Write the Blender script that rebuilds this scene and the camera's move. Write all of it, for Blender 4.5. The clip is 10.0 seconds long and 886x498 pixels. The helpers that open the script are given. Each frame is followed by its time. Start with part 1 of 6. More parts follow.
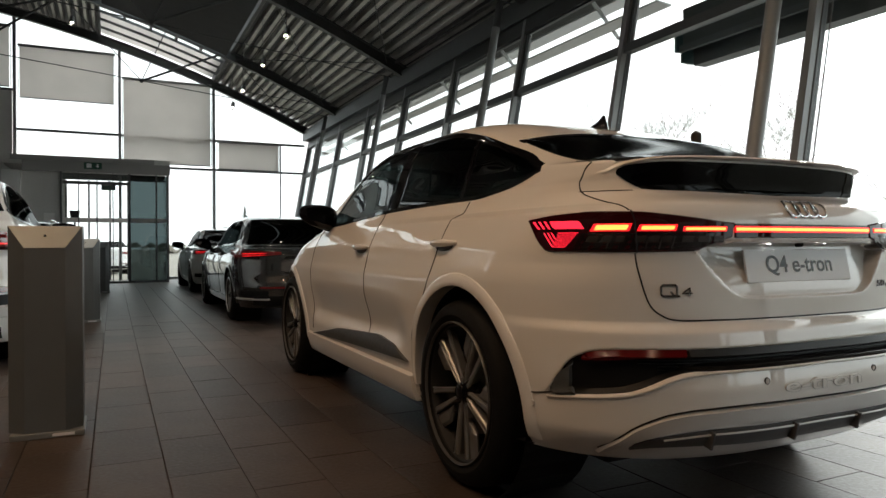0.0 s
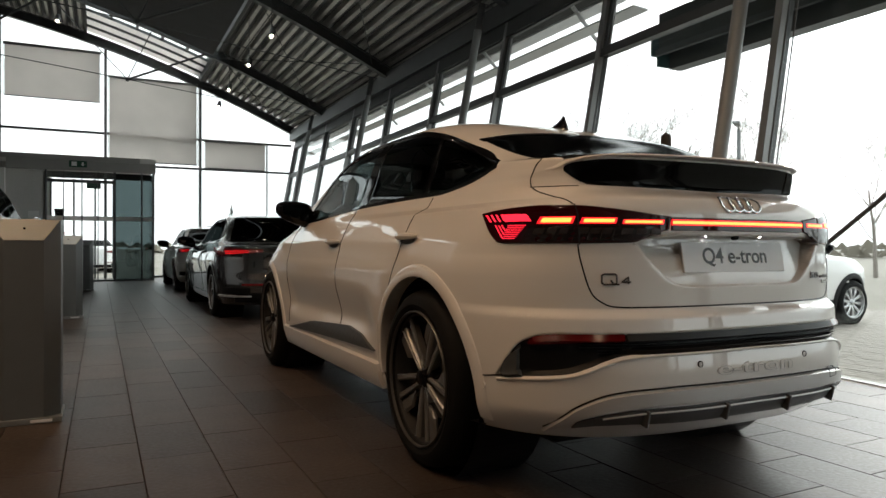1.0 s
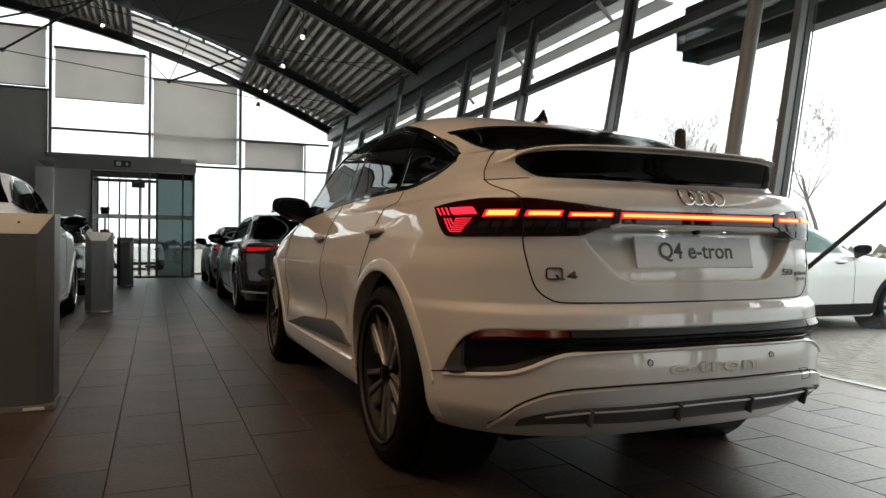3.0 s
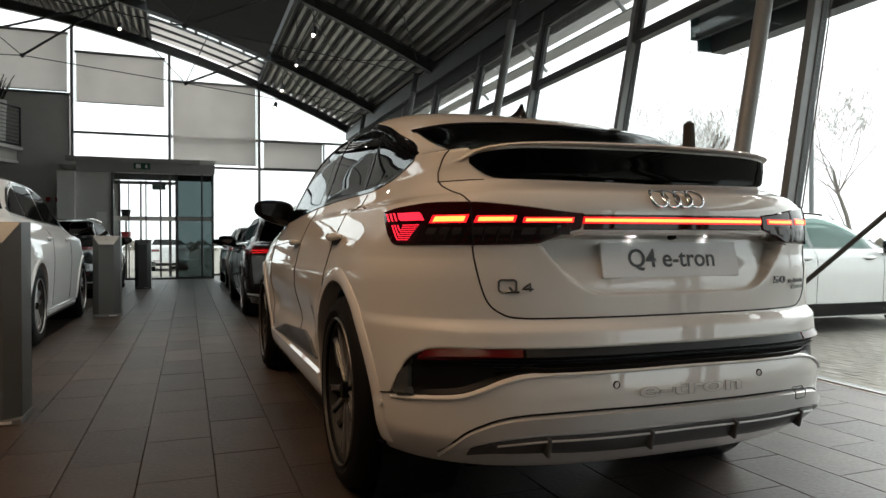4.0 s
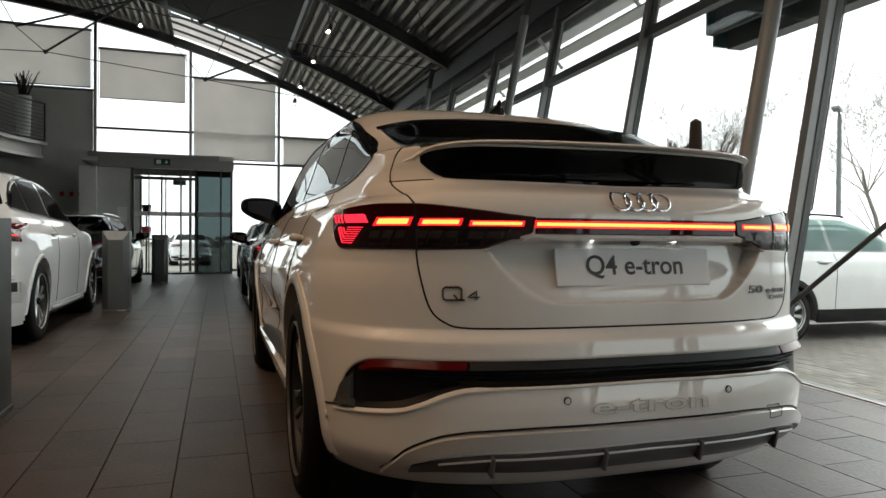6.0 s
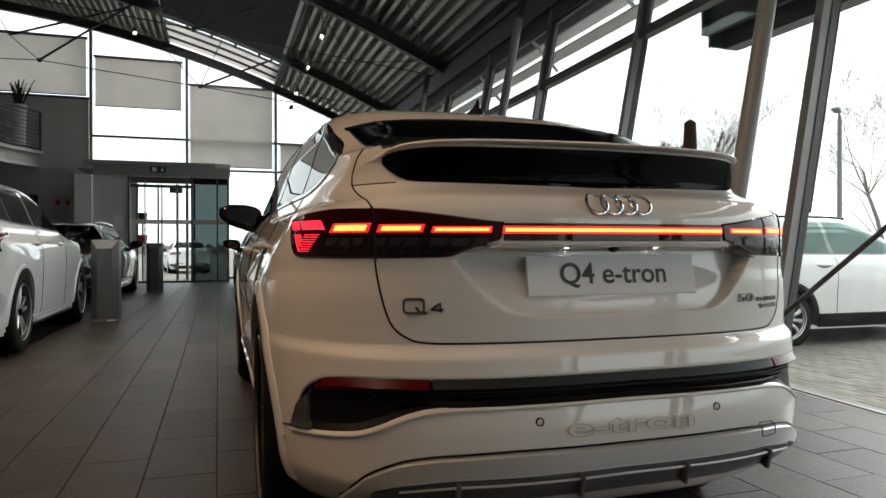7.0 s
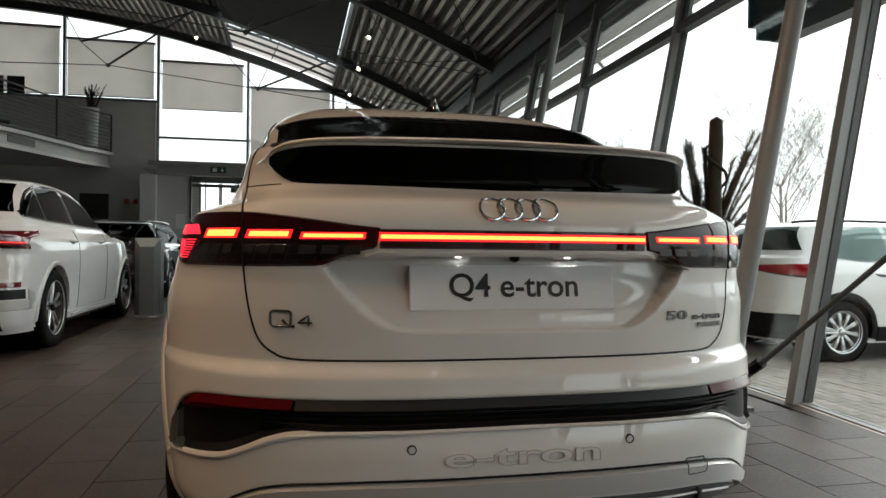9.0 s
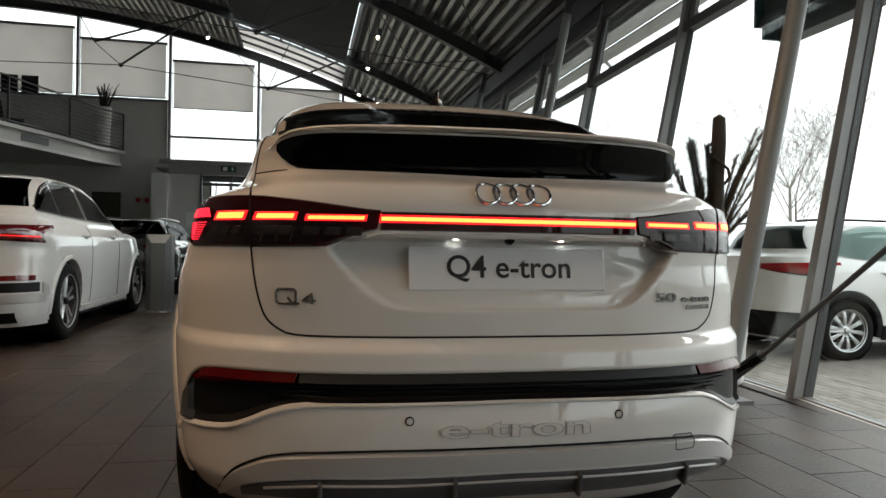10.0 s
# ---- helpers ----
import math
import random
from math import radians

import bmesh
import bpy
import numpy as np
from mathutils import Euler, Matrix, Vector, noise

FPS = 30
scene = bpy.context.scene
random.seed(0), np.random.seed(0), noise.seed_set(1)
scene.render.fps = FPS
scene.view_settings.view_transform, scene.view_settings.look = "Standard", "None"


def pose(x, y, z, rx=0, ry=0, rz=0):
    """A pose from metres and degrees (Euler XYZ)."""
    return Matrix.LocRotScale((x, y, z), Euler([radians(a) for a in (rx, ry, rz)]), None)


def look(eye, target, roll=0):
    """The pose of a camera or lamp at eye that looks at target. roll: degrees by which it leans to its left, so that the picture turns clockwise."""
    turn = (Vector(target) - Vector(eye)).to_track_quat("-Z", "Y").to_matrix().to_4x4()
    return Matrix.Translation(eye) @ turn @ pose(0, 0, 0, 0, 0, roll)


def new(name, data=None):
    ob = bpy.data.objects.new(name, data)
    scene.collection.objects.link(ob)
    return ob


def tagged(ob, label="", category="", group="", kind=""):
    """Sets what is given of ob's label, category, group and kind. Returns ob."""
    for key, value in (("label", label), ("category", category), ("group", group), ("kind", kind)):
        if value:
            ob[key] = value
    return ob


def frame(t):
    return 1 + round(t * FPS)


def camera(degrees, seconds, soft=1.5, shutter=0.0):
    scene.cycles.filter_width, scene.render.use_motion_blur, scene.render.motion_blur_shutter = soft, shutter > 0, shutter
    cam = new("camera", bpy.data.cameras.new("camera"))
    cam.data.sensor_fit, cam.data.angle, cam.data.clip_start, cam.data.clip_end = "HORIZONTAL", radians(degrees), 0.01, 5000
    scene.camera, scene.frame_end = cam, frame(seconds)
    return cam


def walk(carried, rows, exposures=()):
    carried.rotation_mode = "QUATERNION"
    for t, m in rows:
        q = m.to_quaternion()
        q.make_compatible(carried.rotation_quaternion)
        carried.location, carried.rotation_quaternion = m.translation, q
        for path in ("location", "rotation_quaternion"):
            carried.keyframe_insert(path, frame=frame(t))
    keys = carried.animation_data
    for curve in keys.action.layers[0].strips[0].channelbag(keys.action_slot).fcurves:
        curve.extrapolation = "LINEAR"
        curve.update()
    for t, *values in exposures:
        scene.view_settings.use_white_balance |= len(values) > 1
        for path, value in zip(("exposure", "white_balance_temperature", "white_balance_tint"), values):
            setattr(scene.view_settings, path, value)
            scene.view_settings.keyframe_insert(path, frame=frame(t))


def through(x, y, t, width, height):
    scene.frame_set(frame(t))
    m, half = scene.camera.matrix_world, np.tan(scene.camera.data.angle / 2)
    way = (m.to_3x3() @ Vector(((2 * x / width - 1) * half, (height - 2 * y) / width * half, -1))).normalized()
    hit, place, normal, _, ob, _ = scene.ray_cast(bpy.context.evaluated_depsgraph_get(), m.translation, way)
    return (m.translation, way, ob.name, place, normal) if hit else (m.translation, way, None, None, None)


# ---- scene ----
cam = camera(65.8, 10.0)
PATH = [
    (0, (-2.113, -1.546, 0.958), (-1.246, 0.256, 0.95), -0.2),
    (0.5, (-2.092, -1.641, 0.937), (-1.201, 0.15, 0.931), -0.1),
    (1, (-2.072, -1.722, 0.922), (-1.176, 0.067, 0.918), 0.1),
    (1.5, (-2.047, -1.799, 0.907), (-1.161, -0.006, 0.904), 0.0),
    (2, (-1.986, -1.861, 0.883), (-1.122, -0.057, 0.881), -0.1),
    (2.5, (-1.868, -1.861, 0.878), (-1.046, -0.037, 0.87), -0.3),
    (2.7, (-1.822, -1.855, 0.881), (-1.017, -0.024, 0.878), 0.2),
    (3.8, (-1.494, -1.75, 0.95), (-0.794, 0.124, 0.93), -0.4),
    (4, (-1.426, -1.731, 0.939), (-0.728, 0.143, 0.926), -0.2),
    (4.5, (-1.298, -1.704, 0.955), (-0.606, 0.173, 0.943), 0.3),
    (5, (-1.223, -1.687, 1.006), (-0.546, 0.195, 0.996), 0.7),
    (5.5, (-1.198, -1.688, 0.981), (-0.542, 0.201, 0.972), 0.9),
    (5.7, (-1.186, -1.7, 0.959), (-0.549, 0.196, 0.937), 0.7),
    (7, (-1.022, -1.589, 0.965), (-0.399, 0.311, 0.96), -0.1),
    (7.5, (-0.858, -1.498, 1.057), (-0.249, 0.407, 1.051), -0.4),
    (8, (-0.694, -1.478, 1.063), (-0.118, 0.438, 1.057), -0.4),
    (8.5, (-0.586, -1.508, 1.023), (-0.099, 0.432, 1.018), 0.1),
    (9, (-0.531, -1.559, 0.985), (-0.101, 0.394, 0.981), 0.6),
    (9.5, (-0.514, -1.612, 0.953), (-0.108, 0.346, 0.951), 0.8),
    (10, (-0.52, -1.642, 0.939), (-0.116, 0.316, 0.938), 0.9),
]
walk(cam, [(t, look(eye, target, lean)) for t, eye, target, lean in PATH], [(0, 1.2), (10, 1.2)])
SKY = 0.125

SPOT_W = 55.0

# ---- light ----
world = bpy.data.worlds.new("world")
scene.world = world
world.use_nodes = True
wn, wl = world.node_tree.nodes, world.node_tree.links
wn.clear()
w_sky = wn.new("ShaderNodeTexSky")
w_sky.sky_type, w_sky.sun_disc = "NISHITA", False
w_sky.sun_elevation, w_sky.sun_rotation = radians(32), radians(70)
w_sky.air_density, w_sky.dust_density = 1.0, 6.0
w_hsv = wn.new("ShaderNodeHueSaturation")
w_hsv.inputs["Saturation"].default_value = 0.12
w_mix = wn.new("ShaderNodeMixRGB")
w_mix.inputs[0].default_value = 0.75
w_mix.inputs[2].default_value = (9.0, 9.15, 9.3, 1)
w_bg = wn.new("ShaderNodeBackground")
w_bg.inputs[1].default_value = SKY
w_out = wn.new("ShaderNodeOutputWorld")
wl.new(w_sky.outputs[0], w_hsv.inputs["Color"])
wl.new(w_hsv.outputs[0], w_mix.inputs[1])
wl.new(w_mix.outputs[0], w_bg.inputs[0])
wl.new(w_bg.outputs[0], w_out.inputs[0])

sun = new("sun", bpy.data.lights.new("sun", "SUN"))
sun.data.energy, sun.data.angle, sun.data.color = 0.8, radians(25), (1.0, 0.97, 0.93)
sun.matrix_world = look((40, 15, 27), (0, 0, 0))


# ---- materials ----
def mat(name, color, rough=0.5, metal=0.0, vary=0.12, scale=3.0, bump=0.0, bscale=60.0, coat=0.0, emit=0.0, rand=0.0, spec=0.5):
    m = bpy.data.materials.new(name)
    m.use_nodes = True
    nt = m.node_tree
    b = nt.nodes["Principled BSDF"]
    b.inputs["Roughness"].default_value = rough
    b.inputs["Metallic"].default_value = metal
    b.inputs["Specular IOR Level"].default_value = spec
    b.inputs["Coat Weight"].default_value = coat
    b.inputs["Coat Roughness"].default_value = 0.012
    b.inputs["Coat IOR"].default_value = 1.75
    b.inputs["Base Color"].default_value = (*color, 1)
    if vary > 0:
        tc = nt.nodes.new("ShaderNodeTexCoord")
        big = nt.nodes.new("ShaderNodeTexNoise")
        big.inputs["Scale"].default_value, big.inputs["Detail"].default_value = scale, 5
        fine = nt.nodes.new("ShaderNodeTexNoise")
        fine.inputs["Scale"].default_value, fine.inputs["Detail"].default_value = scale * 14, 4
        add = nt.nodes.new("ShaderNodeMath")
        add.operation = "ADD"
        ramp = nt.nodes.new("ShaderNodeMapRange")
        ramp.inputs[1].default_value, ramp.inputs[2].default_value = 0.6, 1.4
        ramp.inputs[3].default_value, ramp.inputs[4].default_value = 1 - vary, 1 + vary
        mul = nt.nodes.new("ShaderNodeVectorMath")
        mul.operation = "SCALE"
        mul.inputs[0].default_value = color
        nt.links.new(tc.outputs["Object"], big.inputs["Vector"])
        nt.links.new(tc.outputs["Object"], fine.inputs["Vector"])
        nt.links.new(big.outputs["Fac"], add.inputs[0])
        nt.links.new(fine.outputs["Fac"], add.inputs[1])
        nt.links.new(add.outputs[0], ramp.inputs[0])
        last = ramp.outputs[0]
        if rand > 0:
            oi = nt.nodes.new("ShaderNodeObjectInfo")
            rr = nt.nodes.new("ShaderNodeMapRange")
            rr.inputs[3].default_value, rr.inputs[4].default_value = 1 - rand, 1 + rand
            nt.links.new(oi.outputs["Random"], rr.inputs[0])
            mm = nt.nodes.new("ShaderNodeMath")
            mm.operation = "MULTIPLY"
            nt.links.new(last, mm.inputs[0])
            nt.links.new(rr.outputs[0], mm.inputs[1])
            last = mm.outputs[0]
        nt.links.new(last, mul.inputs["Scale"])
        nt.links.new(mul.outputs[0], b.inputs["Base Color"])
        rg = nt.nodes.new("ShaderNodeMapRange")
        rg.inputs[1].default_value, rg.inputs[2].default_value = 0.3, 0.7
        rg.inputs[3].default_value, rg.inputs[4].default_value = max(0.02, rough - 0.06 * min(1, rough * 3)), min(1, rough + 0.08 * min(1, rough * 3))
        nt.links.new(fine.outputs["Fac"], rg.inputs[0])
        nt.links.new(rg.outputs[0], b.inputs["Roughness"])
    if bump > 0:
        tc2 = nt.nodes.new("ShaderNodeTexCoord")
        nz = nt.nodes.new("ShaderNodeTexNoise")
        nz.inputs["Scale"].default_value, nz.inputs["Detail"].default_value = bscale, 6
        bp = nt.nodes.new("ShaderNodeBump")
        bp.inputs["Strength"].default_value, bp.inputs["Distance"].default_value = bump, 0.004
        nt.links.new(tc2.outputs["Object"], nz.inputs["Vector"])
        nt.links.new(nz.outputs["Fac"], bp.inputs["Height"])
        nt.links.new(bp.outputs[0], b.inputs["Normal"])
    if emit > 0:
        b.inputs["Emission Color"].default_value = (*color, 1)
        b.inputs["Emission Strength"].default_value = emit
    return m


def pane_mat(name, tint, gloss=0.035, rough=0.01, slant=0.9):
    """Clear or tinted sheet glass: light passes, the surface reflects more at a slant."""
    m = bpy.data.materials.new(name)
    m.use_nodes = True
    nt = m.node_tree
    nt.nodes.clear()
    out = nt.nodes.new("ShaderNodeOutputMaterial")
    tr = nt.nodes.new("ShaderNodeBsdfTransparent")
    tr.inputs[0].default_value = (*tint, 1)
    gl = nt.nodes.new("ShaderNodeBsdfGlossy")
    gl.inputs["Roughness"].default_value = rough
    lw = nt.nodes.new("ShaderNodeLayerWeight")
    lw.inputs[0].default_value = 0.5
    pw = nt.nodes.new("ShaderNodeMath")
    pw.operation = "POWER"
    pw.inputs[1].default_value = 5.0
    fr = nt.nodes.new("ShaderNodeMath")
    fr.operation = "MULTIPLY_ADD"
    fr.inputs[1].default_value, fr.inputs[2].default_value = slant, gloss
    nt.links.new(lw.outputs["Facing"], pw.inputs[0])
    nt.links.new(pw.outputs[0], fr.inputs[0])
    mx = nt.nodes.new("ShaderNodeMixShader")
    nt.links.new(fr.outputs[0], mx.inputs[0])
    nt.links.new(tr.outputs[0], mx.inputs[1])
    nt.links.new(gl.outputs[0], mx.inputs[2])
    nt.links.new(mx.outputs[0], out.inputs[0])
    return m


def cloth_mat(name, color, through):
    """Woven blind that lets some daylight through."""
    m = bpy.data.materials.new(name)
    m.use_nodes = True
    nt = m.node_tree
    nt.nodes.clear()
    out = nt.nodes.new("ShaderNodeOutputMaterial")
    df = nt.nodes.new("ShaderNodeBsdfDiffuse")
    df.inputs[0].default_value = (*color, 1)
    tl = nt.nodes.new("ShaderNodeBsdfTranslucent")
    mx = nt.nodes.new("ShaderNodeMixShader")
    mx.inputs[0].default_value = through
    tc = nt.nodes.new("ShaderNodeTexCoord")
    nz = nt.nodes.new("ShaderNodeTexNoise")
    nz.inputs["Scale"].default_value = 1.4
    rg = nt.nodes.new("ShaderNodeMapRange")
    rg.inputs[3].default_value, rg.inputs[4].default_value = 0.85, 1.12
    sc = nt.nodes.new("ShaderNodeVectorMath")
    sc.operation = "SCALE"
    sc.inputs[0].default_value = color
    nt.links.new(tc.outputs["Object"], nz.inputs["Vector"])
    nt.links.new(nz.outputs["Fac"], rg.inputs[0])
    nt.links.new(rg.outputs[0], sc.inputs["Scale"])
    nt.links.new(sc.outputs[0], tl.inputs[0])
    nt.links.new(df.outputs[0], mx.inputs[1])
    nt.links.new(tl.outputs[0], mx.inputs[2])
    nt.links.new(mx.outputs[0], out.inputs[0])
    return m


TILE = mat("stone_tile", (0.0475, 0.0345, 0.027), 0.45, vary=0.4, scale=4, bump=0.35, bscale=45, rand=0.32, spec=0.40)
GROUT = mat("grout", (0.032, 0.026, 0.022), 0.9, vary=0.2, spec=0.2)
PAVER = mat("concrete_paver", (0.30, 0.27, 0.24), 0.85, vary=0.22, scale=6, bump=0.5, bscale=80, rand=0.2)
GROUND = mat("sandy_joint_ground", (0.22, 0.20, 0.17), 0.95, vary=0.25, scale=1.5, bump=0.3)
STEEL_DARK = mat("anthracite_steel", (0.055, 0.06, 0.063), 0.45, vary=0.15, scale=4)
ALU = mat("grey_aluminium_frame", (0.10, 0.106, 0.11), 0.38, 0.4, vary=0.08, scale=4)
ALU_LIGHT = mat("light_aluminium_post", (0.26, 0.265, 0.265), 0.4, 0.3, vary=0.07, scale=4)
COLUMN = mat("grey_painted_column", (0.205, 0.215, 0.22), 0.4, vary=0.08, scale=3)
DECK = mat("galvanised_roof_deck", (0.41, 0.395, 0.37), 0.35, 0.85, vary=0.3, scale=2.2, bump=0.1)
DECK_DARK = mat("dark_purlin", (0.05, 0.05, 0.05), 0.6, vary=0.1)
FABRIC_DARK = mat("dark_roof_fabric", (0.06, 0.06, 0.062), 0.9, vary=0.12, bump=0.2, bscale=300)
WALL = mat("light_grey_plaster", (0.56, 0.55, 0.53), 0.85, vary=0.06, scale=1.2, bump=0.12)
WHITE = mat("white_painted_wall", (0.72, 0.71, 0.69), 0.7, vary=0.05, scale=1.2, bump=0.06)
BLIND = cloth_mat("grey_screen_blind", (0.70, 0.672, 0.65), 0.72)
CLEAR = pane_mat("clear_glass", (0.905, 0.945, 0.937))
TEAL_GLASS = pane_mat("green_tinted_glass", (0.21, 0.255, 0.255), 0.06)
BLACK = mat("black_plastic", (0.006, 0.006, 0.0065), 0.45, vary=0.15, scale=20, spec=0.18)
BLACK_GLOSS = mat("black_gloss", (0.004, 0.004, 0.005), 0.05, vary=0, spec=0.35)
RUBBER = mat("tyre_rubber", (0.006, 0.006, 0.006), 0.7, vary=0.2, scale=12, bump=0.2, spec=0.15)
CHROME = mat("chrome", (0.75, 0.75, 0.76), 0.12, 1.0, vary=0)
SILVER = mat("silver_paint", (0.56, 0.555, 0.545), 0.36, 0.4, vary=0)
RIM_SILVER = mat("silver_alloy", (0.55, 0.56, 0.57), 0.3, 0.85, vary=0)
RIM_GREY = mat("titanium_alloy", (0.22, 0.215, 0.21), 0.34, 0.6, vary=0.06)
PAINT_WHITE = mat("white_car_paint", (0.75, 0.73, 0.70), 0.5, vary=0, coat=1.0, spec=0.2)
PAINT_COLD = mat("bright_white_car_paint", (0.80, 0.80, 0.79), 0.5, vary=0, coat=1.0, spec=0.2)
PAINT_GREY = mat("dark_grey_metallic", (0.028, 0.029, 0.03), 0.25, 0.4, vary=0, coat=1.0)
PAINT_BLACK = mat("black_car_paint", (0.01, 0.01, 0.011), 0.2, vary=0, coat=1.0)
RED_LENS = mat("red_lens", (0.15, 0.006, 0.008), 0.08, vary=0, coat=1.0)
DARK_LENS = mat("smoked_lens", (0.026, 0.002, 0.003), 0.04, vary=0, spec=0.3, coat=0.08)
DARK_GLASS = pane_mat("dark_car_glass", (0.012, 0.013, 0.013), 0.03, 0.02, 0.2)
RED_LIT = mat("red_light", (1.0, 0.02, 0.045), 0.3, vary=0, emit=0.75)
RED_HOT = mat("bright_orange_light", (1.0, 0.20, 0.035), 0.3, vary=0, emit=1.9)
RED_EDGE = mat("red_light_edge", (1.0, 0.012, 0.018), 0.3, vary=0, emit=0.6)
PED = mat("brushed_grey_metal", (0.25, 0.262, 0.258), 0.42, 0.55, vary=0.06, scale=8, bump=0.05)
PED_DARK = mat("grey_metal_panel", (0.145, 0.155, 0.155), 0.45, 0.4, vary=0.06, scale=8)
GREEN_SIGN = mat("green_exit_sign", (0.015, 0.07, 0.045), 0.4, vary=0.05)
RED_SIGN = mat("red_fire_sign", (0.45, 0.03, 0.03), 0.5, vary=0.05)
LAMP_ON = mat("lamp_lens_lit", (1.0, 0.87, 0.70), 0.3, vary=0, emit=44.0)
PLANT_DARK = mat("dried_plant", (0.035, 0.028, 0.02), 0.8, vary=0.3, scale=10, bump=0.4)
PLANT_DRY = mat("dry_grass", (0.10, 0.068, 0.035), 0.85, vary=0.3, scale=10)
POT = mat("white_ceramic_pot", (0.66, 0.66, 0.64), 0.3, vary=0.04)
BARK = mat("grey_bark", (0.24, 0.215, 0.19), 0.9, vary=0.2, scale=6)
HEDGE = mat("winter_hedge", (0.13, 0.115, 0.09), 0.95, vary=0.3, scale=4)
DOT_WHITE = mat("plate_white", (0.80, 0.80, 0.81), 0.4, vary=0.015)
DOT_BLACK = mat("print_black", (0.01, 0.01, 0.01), 0.4, vary=0)


# ---- mesh helpers ----
def join(*items):
    """Several (verts, faces) in one."""
    vs, fs = [], []
    for v, f in items:
        k = len(vs)
        vs += [tuple(p) for p in v]
        fs += [tuple(i + k for i in q) for q in f]
    return vs, fs


def moved(g, m):
    return [tuple(m @ Vector(p)) for p in g[0]], g[1]


def mirrored(g):
    return [(-p[0], p[1], p[2]) for p in g[0]], [tuple(reversed(f)) for f in g[1]]


def mesh(name, g, material, smooth=False):
    me = bpy.data.meshes.new(name)
    me.from_pydata(g[0], [], g[1])
    for m in (material if isinstance(material, (list, tuple)) else [material]):
        me.materials.append(m)
    if smooth:
        me.polygons.foreach_set("use_smooth", [True] * len(me.polygons))
        if smooth != "all":
            me.set_sharp_from_angle(angle=radians(35))
    me.update()
    return me


def empty(name, m=None, **tags):
    ob = new(name)
    ob.empty_display_size = 0.2
    if m is not None:
        ob.matrix_world = m
    return tagged(ob, **tags)


def part(name, g, material, parent, label="", smooth=False):
    ob = new(name, mesh(name, g, material, smooth))
    ob.parent = parent
    if label:
        ob["label"] = label
    return ob


def thing(name, g, material, m=None, smooth=False, **tags):
    ob = new(name, mesh(name, g, material, smooth))
    if m is not None:
        ob.matrix_world = m
    return tagged(ob, **tags)


def box(x0, x1, y0, y1, z0, z1, bev=0.0):
    if bev <= 0:
        v = [(x, y, z) for z in (z0, z1) for x, y in ((x0, y0), (x1, y0), (x1, y1), (x0, y1))]
        return v, [(3, 2, 1, 0), (4, 5, 6, 7), (0, 1, 5, 4), (1, 2, 6, 5), (2, 3, 7, 6), (3, 0, 4, 7)]
    bm = bmesh.new()
    bmesh.ops.create_cube(bm, size=1)
    for v in bm.verts:
        v.co = ((x0 + x1) / 2 + v.co.x * (x1 - x0), (y0 + y1) / 2 + v.co.y * (y1 - y0), (z0 + z1) / 2 + v.co.z * (z1 - z0))
    bmesh.ops.bevel(bm, geom=bm.edges[:], offset=bev, segments=2, affect="EDGES", profile=0.5)
    return grab(bm)


def grab(bm):
    bm.verts.index_update()
    g = [tuple(v.co) for v in bm.verts], [tuple(v.index for v in f.verts) for f in bm.faces]
    bm.free()
    return g


def tube(path, r, n=10, cap=True):
    """A round tube along points; r is one radius or one for each point."""
    ps = [Vector(p) for p in path]
    rs = r if isinstance(r, (list, tuple)) else [r] * len(ps)
    vs, fs = [], []
    up = None
    for i, p in enumerate(ps):
        d = (ps[min(i + 1, len(ps) - 1)] - ps[max(i - 1, 0)]).normalized()
        if up is None:
            up = Vector((0, 0, 1)) if abs(d.z) < 0.9 else Vector((0, 1, 0))
        a = d.cross(up).normalized()
        b = a.cross(d).normalized()
        up = b
        for k in range(n):
            w = 2 * math.pi * k / n
            vs.append(tuple(p + rs[i] * (a * math.cos(w) + b * math.sin(w))))
    for i in range(len(ps) - 1):
        for k in range(n):
            k2 = (k + 1) % n
            fs.append((i * n + k, i * n + k2, (i + 1) * n + k2, (i + 1) * n + k))
    if cap:
        fs.append(tuple(reversed(range(n))))
        fs.append(tuple((len(ps) - 1) * n + k for k in range(n)))
    return vs, [tuple(reversed(f)) for f in fs]


def lathe(profile, n=32, axis="z", cap=False):
    """(r, h) points turned round an axis."""
    vs, fs = [], []
    for r, h in profile:
        for k in range(n):
            w = 2 * math.pi * k / n
            a, b = r * math.cos(w), r * math.sin(w)
            vs.append({"z": (a, b, h), "x": (h, a, b), "y": (b, h, a)}[axis])
    for i in range(len(profile) - 1):
        for k in range(n):
            k2 = (k + 1) % n
            fs.append((i * n + k, i * n + k2, (i + 1) * n + k2, (i + 1) * n + k))
    if cap and profile[0][0] > 0:
        fs.append(tuple(reversed(range(n))))
    if cap and profile[-1][0] > 0:
        fs.append(tuple((len(profile) - 1) * n + k for k in range(n)))
    return vs, fs


def prism(poly, fn, d0, d1):
    """A polygon (a, b) pushed from depth d0 to d1; fn(a, b, d) gives the place."""
    n = len(poly)
    vs = [fn(a, b, d0) for a, b in poly] + [fn(a, b, d1) for a, b in poly]
    fs = [tuple(range(n))[::-1], tuple(range(n, 2 * n))]
    fs += [(i, (i + 1) % n, n + (i + 1) % n, n + i) for i in range(n)]
    return vs, fs


